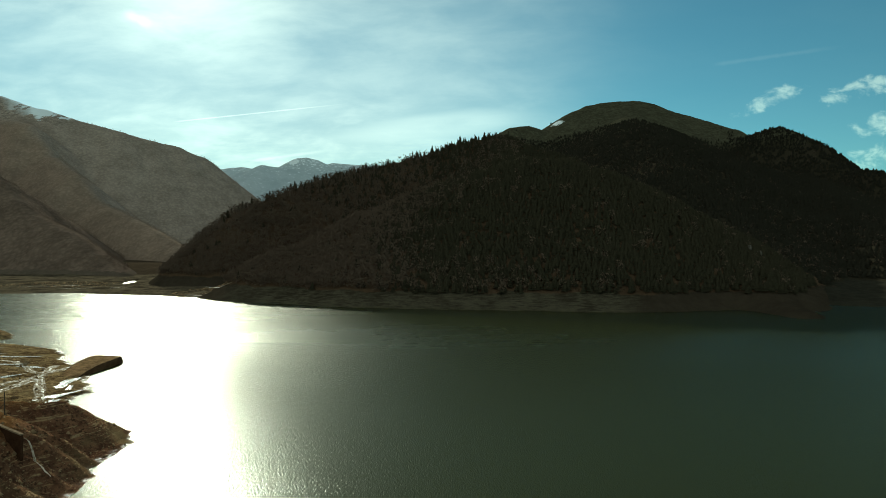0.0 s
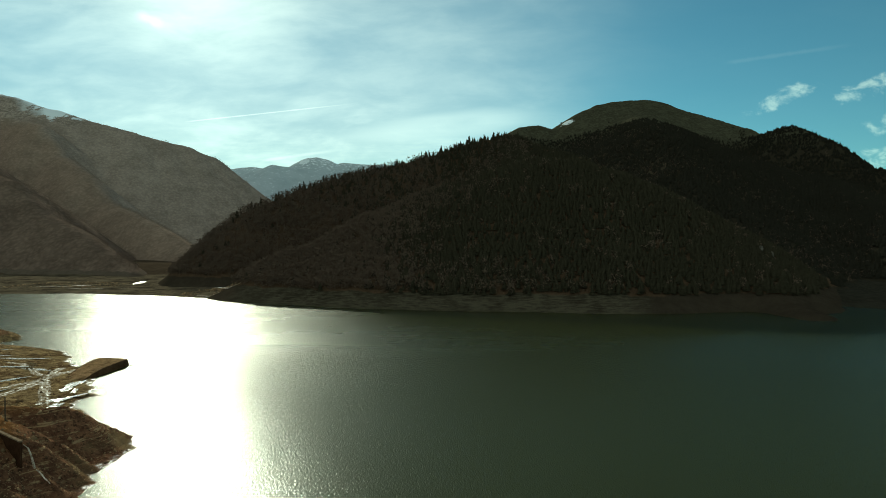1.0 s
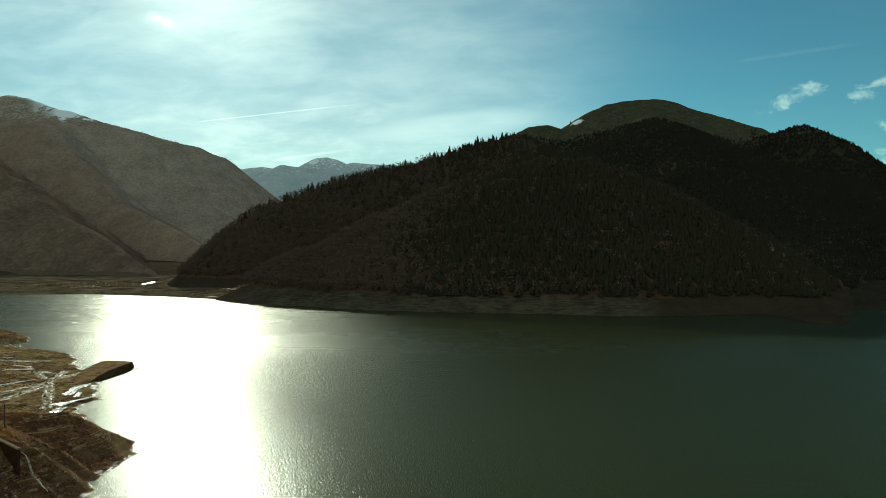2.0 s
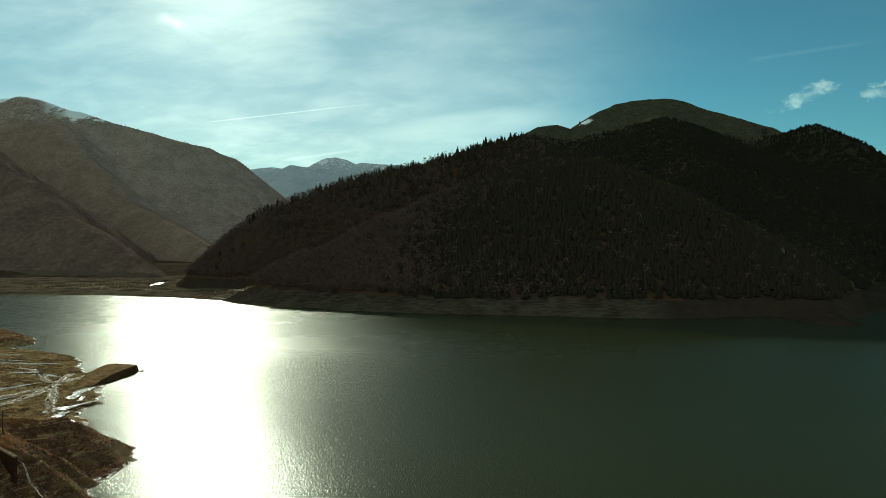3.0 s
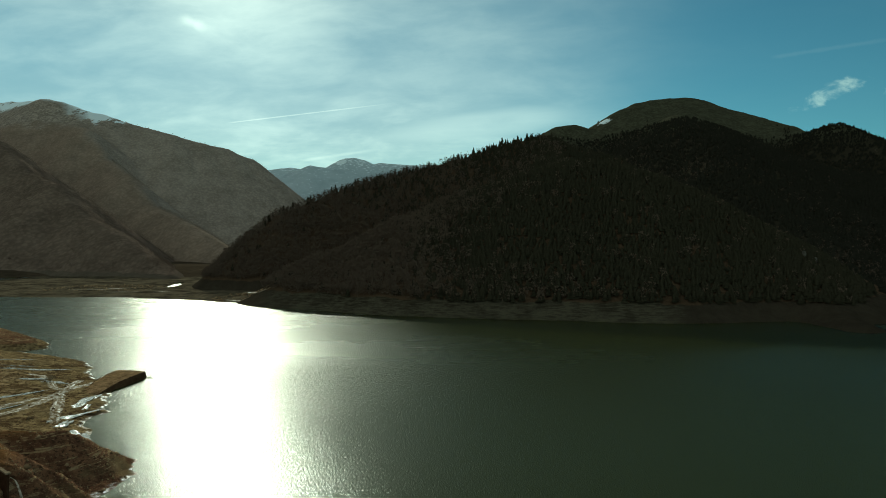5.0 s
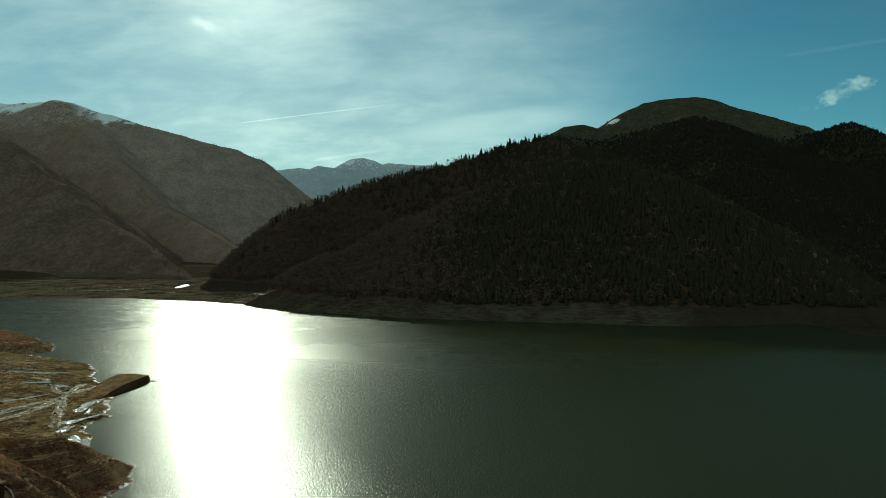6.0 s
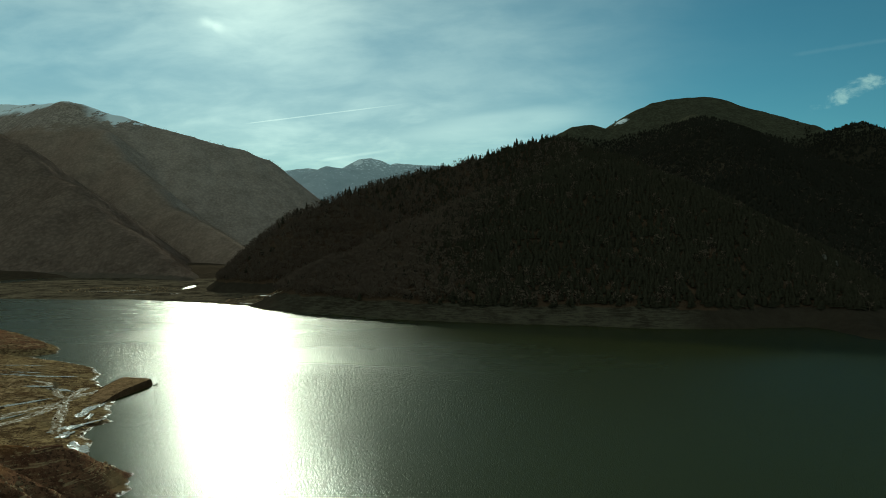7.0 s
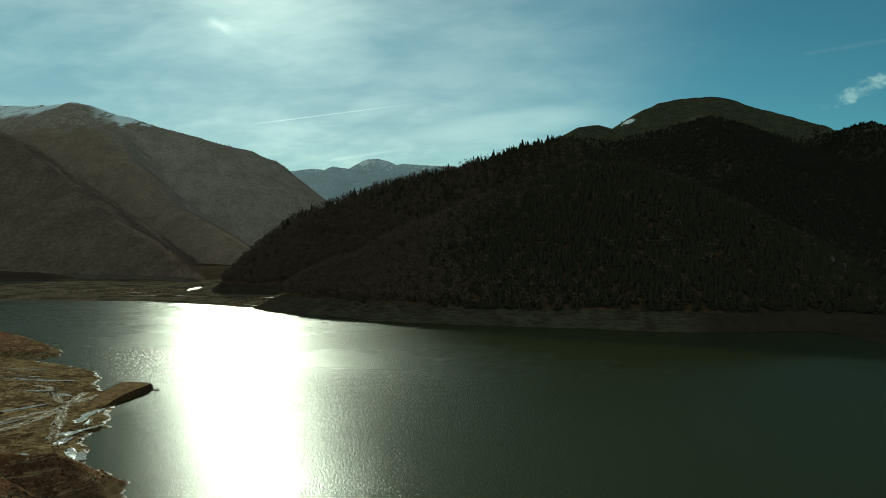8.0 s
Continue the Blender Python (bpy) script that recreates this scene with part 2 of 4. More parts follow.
def broken(name, ground, film, scale, share, rough, relief, gloss=0.5):
    """Pale wet streaks lying in patches on darker mud."""
    m, n, bsdf = surface(name)
    at = n.add("ShaderNodeTexCoord").outputs["Object"]
    f = n.ramp(n.noise(at, scale, 7, 0.72), share - 0.09, share + 0.1)
    n.put(bsdf.inputs["Base Color"], n.mix(f, (*ground, 1), (*film, 1)))
    n.put(bsdf.inputs["Roughness"], n.ramp(f, 0.0, 1.0, 0.95, rough))
    n.put(bsdf.inputs["Specular IOR Level"], n.ramp(f, 0.0, 1.0, 0.0, gloss))
    bump(n, bsdf, n.noise(at, scale * 3, 5, 0.65), 1.0, relief)
    return m


def lake_water():
    m = bpy.data.materials.new("lake_water")
    m.use_nodes = True
    n = Nodes(m.node_tree)
    body = n.add("ShaderNodeBsdfDiffuse", {"Color": (0.03, 0.031, 0.007, 1)})
    mirror = n.add("ShaderNodeBsdfGlossy", {"Color": (0.5, 0.485, 0.43, 1)}, distribution="BECKMANN")
    # a small share of steeper wavelets scatters the sun more widely
    broad = n.add("ShaderNodeBsdfGlossy", {"Color": (0.5, 0.485, 0.43, 1), "Roughness": 0.47}, distribution="BECKMANN")
    shine = n.add("ShaderNodeMixShader", {0: 0.17, 1: mirror.outputs[0], 2: broad.outputs[0]})
    share = n.add("ShaderNodeFresnel", {"IOR": 1.2})
    both = n.add("ShaderNodeMixShader", {0: share.outputs[0], 1: body.outputs[0], 2: shine.outputs[0]})
    n.add("ShaderNodeOutputMaterial", {"Surface": both.outputs[0]})
    at = n.add("ShaderNodeTexCoord").outputs["Object"]
    gusts = n.noise(n.vec("MULTIPLY", at, (0.006, 0.016, 1.0)), 1.0, 4, 0.6)
    # calmer in the lee of the hill and in the bay beside it
    xyz = n.add("ShaderNodeSeparateXYZ", {0: at}).outputs
    off = n.math("ADD", n.vec("DOT_PRODUCT", at, (-0.326, -0.945, 0.0)), 612.7)
    lee = n.math("MULTIPLY", n.ramp(n.math("ADD", off, n.math("MULTIPLY", n.math("SUBTRACT", gusts, 0.5), 60.0)), 200, 40), n.ramp(xyz[0], -110, 90))
    bay = n.ramp(n.add("ShaderNodeVectorMath", {0: at, 1: (430, 640, 0)}, operation="DISTANCE").outputs["Value"], 420, 150)
    calm = n.math("MAXIMUM", lee, bay)
    n.put(mirror.inputs["Roughness"], n.math("MULTIPLY", n.math("ADD", n.ramp(gusts, 0.3, 0.7, 0.175, 0.2), n.ramp(xyz[1], 200, 430, 0.0, 0.085)), n.ramp(calm, 0.0, 1.0, 1.0, 0.42)))
    # wavelets enlarged zone by zone down the lake to keep glitter visible far off
    down_lake = n.math("ADD", xyz[1], n.math("MULTIPLY", n.math("SUBTRACT", gusts, 0.5), 60.0))
    beyond, far = n.ramp(down_lake, 210, 420), n.ramp(down_lake, 380, 640)
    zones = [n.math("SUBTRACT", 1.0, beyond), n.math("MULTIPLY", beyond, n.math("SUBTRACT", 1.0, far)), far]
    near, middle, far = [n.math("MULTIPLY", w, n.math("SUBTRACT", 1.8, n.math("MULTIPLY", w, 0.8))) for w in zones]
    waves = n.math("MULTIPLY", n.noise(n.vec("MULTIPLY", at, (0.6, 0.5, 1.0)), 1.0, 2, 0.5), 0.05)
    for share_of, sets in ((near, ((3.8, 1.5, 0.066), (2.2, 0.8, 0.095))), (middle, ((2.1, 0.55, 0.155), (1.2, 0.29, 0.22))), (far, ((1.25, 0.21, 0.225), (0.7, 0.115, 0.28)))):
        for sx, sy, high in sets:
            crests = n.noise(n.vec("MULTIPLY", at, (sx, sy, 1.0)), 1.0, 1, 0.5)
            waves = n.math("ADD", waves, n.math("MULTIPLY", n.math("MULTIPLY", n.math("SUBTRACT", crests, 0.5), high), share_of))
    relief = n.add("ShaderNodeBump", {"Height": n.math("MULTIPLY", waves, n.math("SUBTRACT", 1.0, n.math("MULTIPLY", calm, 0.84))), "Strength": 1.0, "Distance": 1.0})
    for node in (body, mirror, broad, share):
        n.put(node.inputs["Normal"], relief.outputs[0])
    return m


def near_ground():
    """Dried lake bed: brown silt and rubble, wet where it is low."""
    m, n, bsdf = surface("lake_bed")
    at = n.add("ShaderNodeTexCoord").outputs["Object"]
    z = n.add("ShaderNodeSeparateXYZ", {0: at}).outputs[2]
    broad, mid, grain = n.noise(at, 0.05, 5, 0.6), n.noise(at, 0.3, 5, 0.65), n.noise(at, 2.2, 6, 0.7)
    f = n.math("ADD", n.math("MULTIPLY", broad, 0.4), n.math("MULTIPLY", mid, 0.6))
    # olive silt on the flats; red-brown earth on slopes above, darkened for their shade
    silt = n.mix(n.ramp(f, 0.41, 0.65), (0.09, 0.053, 0.025, 1), (0.43, 0.29, 0.14, 1))
    earth = n.mix(n.ramp(f, 0.41, 0.65), (0.095, 0.044, 0.026, 1), (0.25, 0.125, 0.068, 1))
    y = n.add("ShaderNodeSeparateXYZ", {0: at}).outputs[1]
    high = n.ramp(n.math("ADD", z, n.math("MULTIPLY", mid, 2.0)), 3.6, 5.6)
    mound = n.ramp(n.math("ADD", y, n.math("MULTIPLY", mid, 12.0)), 231, 222)
    colour = n.mix(n.math("MAXIMUM", high, mound), silt, earth)
    colour = n.mix(n.ramp(grain, 0.54, 0.74), colour, n.mix(n.ramp(z, 3.0, 5.0), (0.38, 0.25, 0.14, 1), (0.36, 0.205, 0.112, 1)))
    colour = n.mix(n.ramp(n.noise(at, 0.9, 4, 0.7), 0.52, 0.62), colour, (0.065, 0.034, 0.02, 1))
    colour = n.mix(n.math("MULTIPLY", n.ramp(n.noise(at, 0.035, 4, 0.6), 0.5, 0.62), n.ramp(z, 3.0, 5.0, 0.6, 0.15)), colour, (0.23, 0.16, 0.08, 1))
    bench = n.noise(n.vec("MULTIPLY", at, (0.05, 0.05, 1.9)), 1.0, 3, 0.6)
    lines = n.math("MULTIPLY", n.math("MULTIPLY", n.ramp(bench, 0.55, 0.6), n.ramp(bench, 0.68, 0.62)), n.ramp(z, 1.5, 3.0))
    colour = n.mix(n.math("MULTIPLY", lines, n.ramp(mid, 0.4, 0.55)), colour, (0.36, 0.24, 0.13, 1))
    ochre = n.math("MULTIPLY", n.math("MULTIPLY", n.ramp(z, 11.0, 15.0), n.ramp(broad, 0.4, 0.55)), 0.45)
    colour = n.mix(ochre, colour, (0.27, 0.125, 0.036, 1))
    n.put(bsdf.inputs["Base Color"], colour)
    wet = n.math("MULTIPLY", n.ramp(z, 0.55, 0.1), n.ramp(mid, 0.4, 0.6))
    n.put(bsdf.inputs["Roughness"], n.ramp(wet, 0.0, 1.0, 0.92, 0.4))
    n.put(bsdf.inputs["Specular IOR Level"], n.ramp(wet, 0.0, 1.0, 0.0, 0.4))
    bump(n, bsdf, n.math("ADD", n.math("MULTIPLY", mid, 0.55), n.math("MULTIPLY", grain, 0.45)), 1.0, 0.9)
    return m


WATER = lake_water()
NEAR = near_ground()
FRONT = hillside("forest_floor", (0.065, 0.041, 0.025), (0.09, 0.056, 0.034), (0.09, 0.075, 0.05), (0.034, 0.027, 0.018), 14, pale=(-205, 165))
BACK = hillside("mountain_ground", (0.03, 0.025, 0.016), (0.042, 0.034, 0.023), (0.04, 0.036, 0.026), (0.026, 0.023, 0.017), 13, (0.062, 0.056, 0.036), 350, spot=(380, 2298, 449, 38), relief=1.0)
# soil paled so that its colour carries the haze of distance
LEFT = hillside("hazed_valley_side", (0.285, 0.222, 0.182), (0.35, 0.272, 0.223), (0.12, 0.09, 0.068), (0.085, 0.064, 0.048), 10, (0.29, 0.228, 0.188), 480, 430, 540, 0.05, relief=1.4, wooded=(-0.637, -0.771, -897), snow_line=(0.5, 1.0, 1720), woods=0.14)
# nearer spur: the same haze tint, put in less strongly
SPUR = hillside("hazed_spur_ground", (0.145, 0.101, 0.077), (0.175, 0.122, 0.093), (0.12, 0.09, 0.068), (0.085, 0.064, 0.048), 10, relief=1.2, woods=0.18)
# rock lifted towards pale blue to hold the haze; spot whitens sunlit snow
FAR = hillside("hazed_snowy_mountain", (0.38, 0.42, 0.45), (0.46, 0.5, 0.53), (0.2, 0.2, 0.2), (0.2, 0.2, 0.2), -50, None, 9999, 430, 760, 0.3, relief=1.0, spot=(-990, 4614, 586, 62), snow_grain=0.05)
DELTA = two_scale("silt", (0.03, 0.022, 0.015), (0.15, 0.115, 0.075), 0.04, 0.3, 0.9, 0.9, 0.0)
GROUND = two_scale("valley_floor", (0.05, 0.036, 0.024), (0.085, 0.06, 0.04), 0.008, 0.1, 0.95, 0.0, 0.0)
SPRUCE = leafy("spruce_needles", (0.033, 0.029, 0.018), (0.043, 0.037, 0.023))
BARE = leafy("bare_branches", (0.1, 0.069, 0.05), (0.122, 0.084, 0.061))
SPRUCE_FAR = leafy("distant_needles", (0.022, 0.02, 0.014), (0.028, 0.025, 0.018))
# twigs paled: the haze over the valley side lies in their colour
HAZED_BARE = leafy("hazed_branches", (0.23, 0.17, 0.13), (0.32, 0.238, 0.185))
# twigs of the nearer spur, with less haze in the colour
LESS_HAZED_BARE = leafy("less_hazed_branches", (0.15, 0.104, 0.079), (0.185, 0.129, 0.098))
BARK = two_scale("bark", (0.05, 0.035, 0.025), (0.11, 0.08, 0.055), 0.8, 6, 0.95, 0.05)


# ---------------------------------------------------------------- terrain
def lattice(ix, iy, seed):
    h = (ix.astype(np.int64) * 374761393 + iy.astype(np.int64) * 668265263 + seed * 1442695041) & 0xFFFFFFFF
    h = ((h ^ (h >> 13)) * 1274126177) & 0xFFFFFFFF
    return ((h ^ (h >> 16)) & 0xFFFF) / 65535.0


def value_noise(x, y, seed):
    ix, iy = np.floor(x), np.floor(y)
    fx, fy = x - ix, y - iy
    fx, fy = fx * fx * fx * (fx * (fx * 6 - 15) + 10), fy * fy * fy * (fy * (fy * 6 - 15) + 10)
    a, b = lattice(ix, iy, seed), lattice(ix + 1, iy, seed)
    c, d = lattice(ix, iy + 1, seed), lattice(ix + 1, iy + 1, seed)
    return (a + (b - a) * fx) * (1 - fy) + (c + (d - c) * fx) * fy


def fbm(x, y, size, octaves=5, seed=1, gain=0.5):
    """Noise between about -1 and 1 whose largest lumps are size metres across."""
    total, amp, norm = 0.0, 1.0, 0.0
    x, y = np.asarray(x, float) / size, np.asarray(y, float) / size
    for i in range(octaves):
        total = total + amp * (value_noise(x, y, seed + i) * 2 - 1)
        norm += amp
        amp *= gain
        x, y = x * 2.03 + 17.1, y * 2.03 - 9.7
    return total / norm


def ridge(x, y, crest, slope, rounding=10.0):
    """Height of a hill that falls away on both sides of a crest line of (x, y, z)."""
    best = np.full(np.shape(x), -1e4)
    for (x0, y0, z0), (x1, y1, z1) in zip(crest[:-1], crest[1:]):
        dx, dy = x1 - x0, y1 - y0
        s = np.clip(((x - x0) * dx + (y - y0) * dy) / (dx * dx + dy * dy), 0, 1)
        d = np.hypot(x - x0 - s * dx, y - y0 - s * dy)
        best = np.maximum(best, z0 + s * (z1 - z0) - slope * (np.sqrt(d * d + rounding * rounding) - rounding))
    return best


def blend(heights, soft):
    """Smooth maximum."""
    top = np.maximum.reduce(heights)
    return top + soft * np.log(sum(np.exp((h - top) / soft) for h in heights)) - soft * 0.3


def terrace(z, step, amount):
    return z + amount * np.sin(2 * np.pi * z / step)


def sheet(name, height, x0, x1, y0, y1, step, material, smooth=True):
    """A grid of ground."""
    nx, ny = int((x1 - x0) / step) + 1, int((y1 - y0) / step) + 1
    gx, gy = np.meshgrid(np.linspace(x0, x1, nx), np.linspace(y0, y1, ny))
    gz = height(gx, gy)
    co = np.stack([gx, gy, gz], -1).reshape(-1, 3)
    i = np.arange(nx * ny).reshape(ny, nx)
    quads = np.stack([i[:-1, :-1], i[:-1, 1:], i[1:, 1:], i[1:, :-1]], -1).reshape(-1, 4)
    ob = new(name, raw_mesh(name, co, quads))
    ob.data.materials.append(material)
    ob.data.polygons.foreach_set("use_smooth", np.full(len(quads), smooth))
    return ob


def raw_mesh(name, co, faces):
    """A mesh of faces that all have the same number of corners."""
    me = bpy.data.meshes.new(name)
    k = faces.shape[1]
    me.vertices.add(len(co))
    me.vertices.foreach_set("co", np.ascontiguousarray(co, np.float32).ravel())
    me.loops.add(faces.size)
    me.loops.foreach_set("vertex_index", np.ascontiguousarray(faces, np.int32).ravel())
    me.polygons.add(len(faces))
    me.polygons.foreach_set("loop_start", np.arange(0, faces.size, k, dtype=np.int32))
    me.update(calc_edges=True)
    return me


# wooded hill across the water: a main crest and a lower spur in front of it
CREST_A = [(-366, 905, 2), (-361, 915, 15), (-341, 930, 36), (-319, 945, 63), (-302, 965, 75), (-288, 985, 105), (-274, 1005, 115), (-257, 1020, 123), (-233, 1045, 138), (-204, 1070, 151), (-165, 1100, 167), (-123, 1130, 180), (-79, 1150, 193), (-32, 1165, 205), (15, 1180, 224), (54, 1195, 234), (84, 1205, 240), (110, 1215, 242), (142, 1235, 228), (186, 1260, 218), (232, 1290, 218), (290, 1450, 150)]
CREST_B = [(-215, 748, 14), (-190, 765, 23), (-167, 775, 50), (-143, 785, 49), (-120, 800, 61), (-92, 815, 84), (-64, 830, 83), (-30, 845, 101), (4, 860, 132), (62, 880, 151), (111, 900, 165), (157, 890, 165), (189, 870, 151), (218, 845, 110), (243, 815, 93), (265, 780, 74), (281, 740, 56), (293, 695, 40), (296, 640, 29), (289, 580, 9), (285, 545, 6)]
CREST_AB = [(94, 1200, 236), (108, 1050, 176), (112, 900, 158)]


def front_height(x, y):
    wob = fbm(x, y, 160, 4, 3) * 14
    h = blend([ridge(x + wob * 0.5, y, CREST_A, 0.95, 12), ridge(x, y + wob, CREST_B, 0.55, 12), ridge(x, y, CREST_AB, 0.6, 14)], 6.0)
    h = h + fbm(x, y, 90, 5, 11) * np.clip(h * 0.10, 1.0, 6.0)
    return np.where(h < 16, terrace(h, 2.4, 0.34) + fbm(x, y, 30, 5, 13, 0.65) * 2.0, h)


CREST_M = [(60, 2150, 300), (158, 2250, 398), (224, 2270, 429), (281, 2285, 438), (378, 2310, 423), (410, 2330, 463), (453, 2360, 515), (498, 2390, 539), (553, 2420, 555), (610, 2450, 559), (685, 2470, 557), (736, 2470, 550), (800, 2450, 518), (849, 2420, 499), (907, 2390, 478), (979, 2330, 441), (1019, 2280, 401), (960, 2230, 380)]
CREST_K = [(960, 2230, 380), (996, 2200, 410), (1008, 2150, 422), (1019, 2100, 419), (1033, 2060, 403), (1049, 2010, 380), (1063, 1960, 351), (1077, 1900, 267), (1088, 1840, 250), (1096, 1780, 250), (1099, 1720, 238), (1250, 1600, 150), (1500, 1300, 100)]
CREST_C = [(679, 2600, 580), (560, 2150, 450), (492, 1800, 353), (473, 1400, 208), (430, 1000, 84), (385, 760, 26), (392, 668, 16)]
CREST_D = [(970, 1880, 240), (800, 1400, 150), (640, 1000, 70), (560, 760, 28), (480, 655, 17)]


def back_height(x, y):
    wob = fbm(x, y, 420, 4, 5) * 40
    h = blend([ridge(x, y, CREST_M, 0.7, 14), ridge(x, y, CREST_K, 1.0, 18), ridge(x + wob, y, CREST_C, 0.5, 30), ridge(x + wob, y, CREST_D, 0.5, 30)], 12.0)
    return h + fbm(x, y, 260, 6, 21) * np.clip(h * 0.05, 1.0, 16.0) - 4


CREST_L = [(-2900, 3200, 600), (-2516, 3000, 718), (-2315, 2960, 695), (-2132, 2900, 677), (-1967, 2800, 653), (-1763, 2640, 623), (-1667, 2550, 607), (-1619, 2540, 596), (-1503, 2520, 555), (-1379, 2500, 521), (-1268, 2500, 483), (-1163, 2510, 464), (-1062, 2530, 432), (-986, 2560, 410), (-912, 2600, 376), (-878, 2630, 316), (-840, 2650, 311), (-792, 2680, 277), (-741, 2700, 237), (-678, 2720, 161), (-591, 2740, 89), (-300, 2780, 60)]
CREST_E = [(-1647, 2520, 564), (-1506, 2400, 479), (-1358, 2280, 445), (-1212, 2150, 322), (-1060, 2010, 262), (-941, 1900, 175), (-818, 1780, 136), (-684, 1650, 91), (-592, 1560, 56), (-455, 1470, 25)]
CREST_F = [(-2183, 2150, 657), (-1836, 2000, 528), (-1555, 1870, 429), (-1379, 1780, 363), (-1237, 1700, 317), (-1089, 1600, 228), (-945, 1490, 194), (-817, 1390, 117), (-705, 1300, 81), (-601, 1210, 39), (-520, 1120, 12)]


def left_height(x, y):
    wob = fbm(x, y, 420, 4, 7) * 36
    h = blend([ridge(x, y, CREST_L, 0.85, 26), ridge(x, y + wob * 0.4, CREST_E, 0.9, 18)], 6.0)
    gully = fbm((x * 0.77 + y * 0.64), (y * 0.77 - x * 0.64) * 0.3, 130, 5, 35)
    return h + (fbm(x, y, 240, 6, 31) + 0.7 * gully) * np.clip(h * 0.05, 1.0, 14.0) - 3


def spur_height(x, y):
    wob = fbm(x, y, 300, 4, 8) * 26
    h = ridge(x, y + wob * 0.5, CREST_F, 0.8, 20)
    return h + fbm(x, y, 200, 6, 33) * np.clip(h * 0.06, 1.0, 14.0) - 1


CREST_FAR = [(-2200, 4720, 480), (-1869, 4740, 548), (-1518, 4730, 548), (-1430, 4720, 559), (-1360, 4715, 563), (-1279, 4700, 552), (-1085, 4690, 527), (-1028, 4690, 594), (-970, 4690, 626), (-924, 4690, 631), (-863, 4690, 616), (-806, 4690, 535), (-746, 4720, 598), (-614, 4740, 586), (-326, 4760, 570), (100, 4800, 480)]
CREST_MID = [(-1800, 4200, 330), (-1468, 4150, 357), (-1265, 4130, 422), (-1194, 4140, 480), (-1136, 4150, 493), (-1078, 4150, 519), (-1030, 4160, 510), (-967, 4180, 507), (-835, 4200, 489), (-669, 4230, 464), (-499, 4250, 434), (-300, 4320, 330)]


def far_height(x, y):
    h = blend([ridge(x, y, CREST_FAR, 0.6, 30), ridge(x, y, CREST_MID, 0.6, 22)], 5.0)
    return h + fbm(x, y, 300, 6, 41) * 10 - 5


def ground_height(x, y):
    out = np.hypot(np.maximum(np.maximum(-780 - x, x - 1250), 0), np.maximum(np.maximum(-800 - y, y - 1120), 0))
    t = np.clip(out / 160, 0, 1)
    rise = 4 + np.minimum(out * 0.035, 70) + fbm(x, y, 900, 4, 51) * np.minimum(out * 0.02, 25)
    behind = np.clip((-900 - y) / 1500, 0, 1) * (160 + 90 * fbm(x, y, 1400, 4, 52))
    return -10 + t * t * (3 - 2 * t) * (rise + behind + 10)


SHORE_X = [-760, -620, -503, -443, -393, -334, -279, -195, -160]
SHORE_Y = [800, 790, 786, 793, 784, 767, 743, 713, 700]


def delta_height(x, y):
    d = y - np.interp(x, SHORE_X, SHORE_Y) + fbm(x, y, 60, 4, 61) * 6
    z = np.where(d < 0, d * 0.12, 1.6 * (1 - np.exp(-d / 12)) + d * 0.006)
    z = z + fbm(x, y, 45, 5, 62) * np.clip(d / 40, 0, 1) * 1.3
    z = z + 3.2 * np.exp(-(((x + 500) / 55) ** 2 + ((y - 905) / 40) ** 2)) + 2.6 * np.exp(-(((x + 262) / 34) ** 2 + ((y - 790) / 45) ** 2))
    z = terrace(z, 0.9, 0.12)
    along, across = (x + 447) * -0.3 + (y - 987) * 0.95, (x + 447) * 0.95 + (y - 987) * 0.3
    pool = (along / 62) ** 2 + (across / 9.5) ** 2 + fbm(x, y, 20, 3, 63) * 0.3
    return np.where(pool < 1, np.minimum(z, -0.6 * (1 - pool) - 0.1), z)


def inside(x, y, loop):
    """Distance to the edge of a closed outline, positive inside it."""
    best = np.full(np.shape(x), 1e9)
    odd = np.zeros(np.shape(x), bool)
    for (x0, y0), (x1, y1) in zip(loop, loop[1:] + loop[:1]):
        dx, dy = x1 - x0, y1 - y0
        s = np.clip(((x - x0) * dx + (y - y0) * dy) / (dx * dx + dy * dy), 0, 1)
        best = np.minimum(best, np.hypot(x - x0 - s * dx, y - y0 - s * dy))
        if y0 != y1:
            odd ^= ((y0 > y) != (y1 > y)) & (x < (x1 - x0) * (y - y0) / (y1 - y0) + x0)
    return np.where(odd, best, -best)


FLAT_EDGE = [(-560, 470), (-400, 430), (-300, 424), (-268, 408), (-248, 399), (-228, 390), (-214, 381), (-198, 365), (-192, 351), (-184, 338), (-172, 330), (-160, 316), (-155, 302), (-150, 293), (-146, 286), (-145, 281), (-139, 274), (-142, 268), (-140, 261), (-137, 254), (-131, 248), (-127, 240), (-121, 232), (-112, 226), (-99, 219), (-99, 214), (-92, 206), (-92, 190), (-92, 181), (-88, 175), (-87, 162), (-80, 140), (-70, 100), (-60, 50), (-560, 40)]
SPIT_EDGE = [(-272, 439), (-264, 424), (-272, 410), (-310, 412), (-420, 440), (-560, 480), (-560, 640), (-420, 548), (-378, 520), (-330, 488), (-303, 468)]
CREST_P = [(-99, 217, 0.4), (-105, 211, 6), (-110, 205, 11), (-115, 202, 13.0), (-127, 197, 14), (-150, 193, 16.5)]
CREST_Q = [(-150, 193, 17), (-130, 188, 17.2), (-117, 177, 17.6), (-111, 164, 16), (-108, 130, 17), (-104, 90, 20), (-100, 50, 22)]
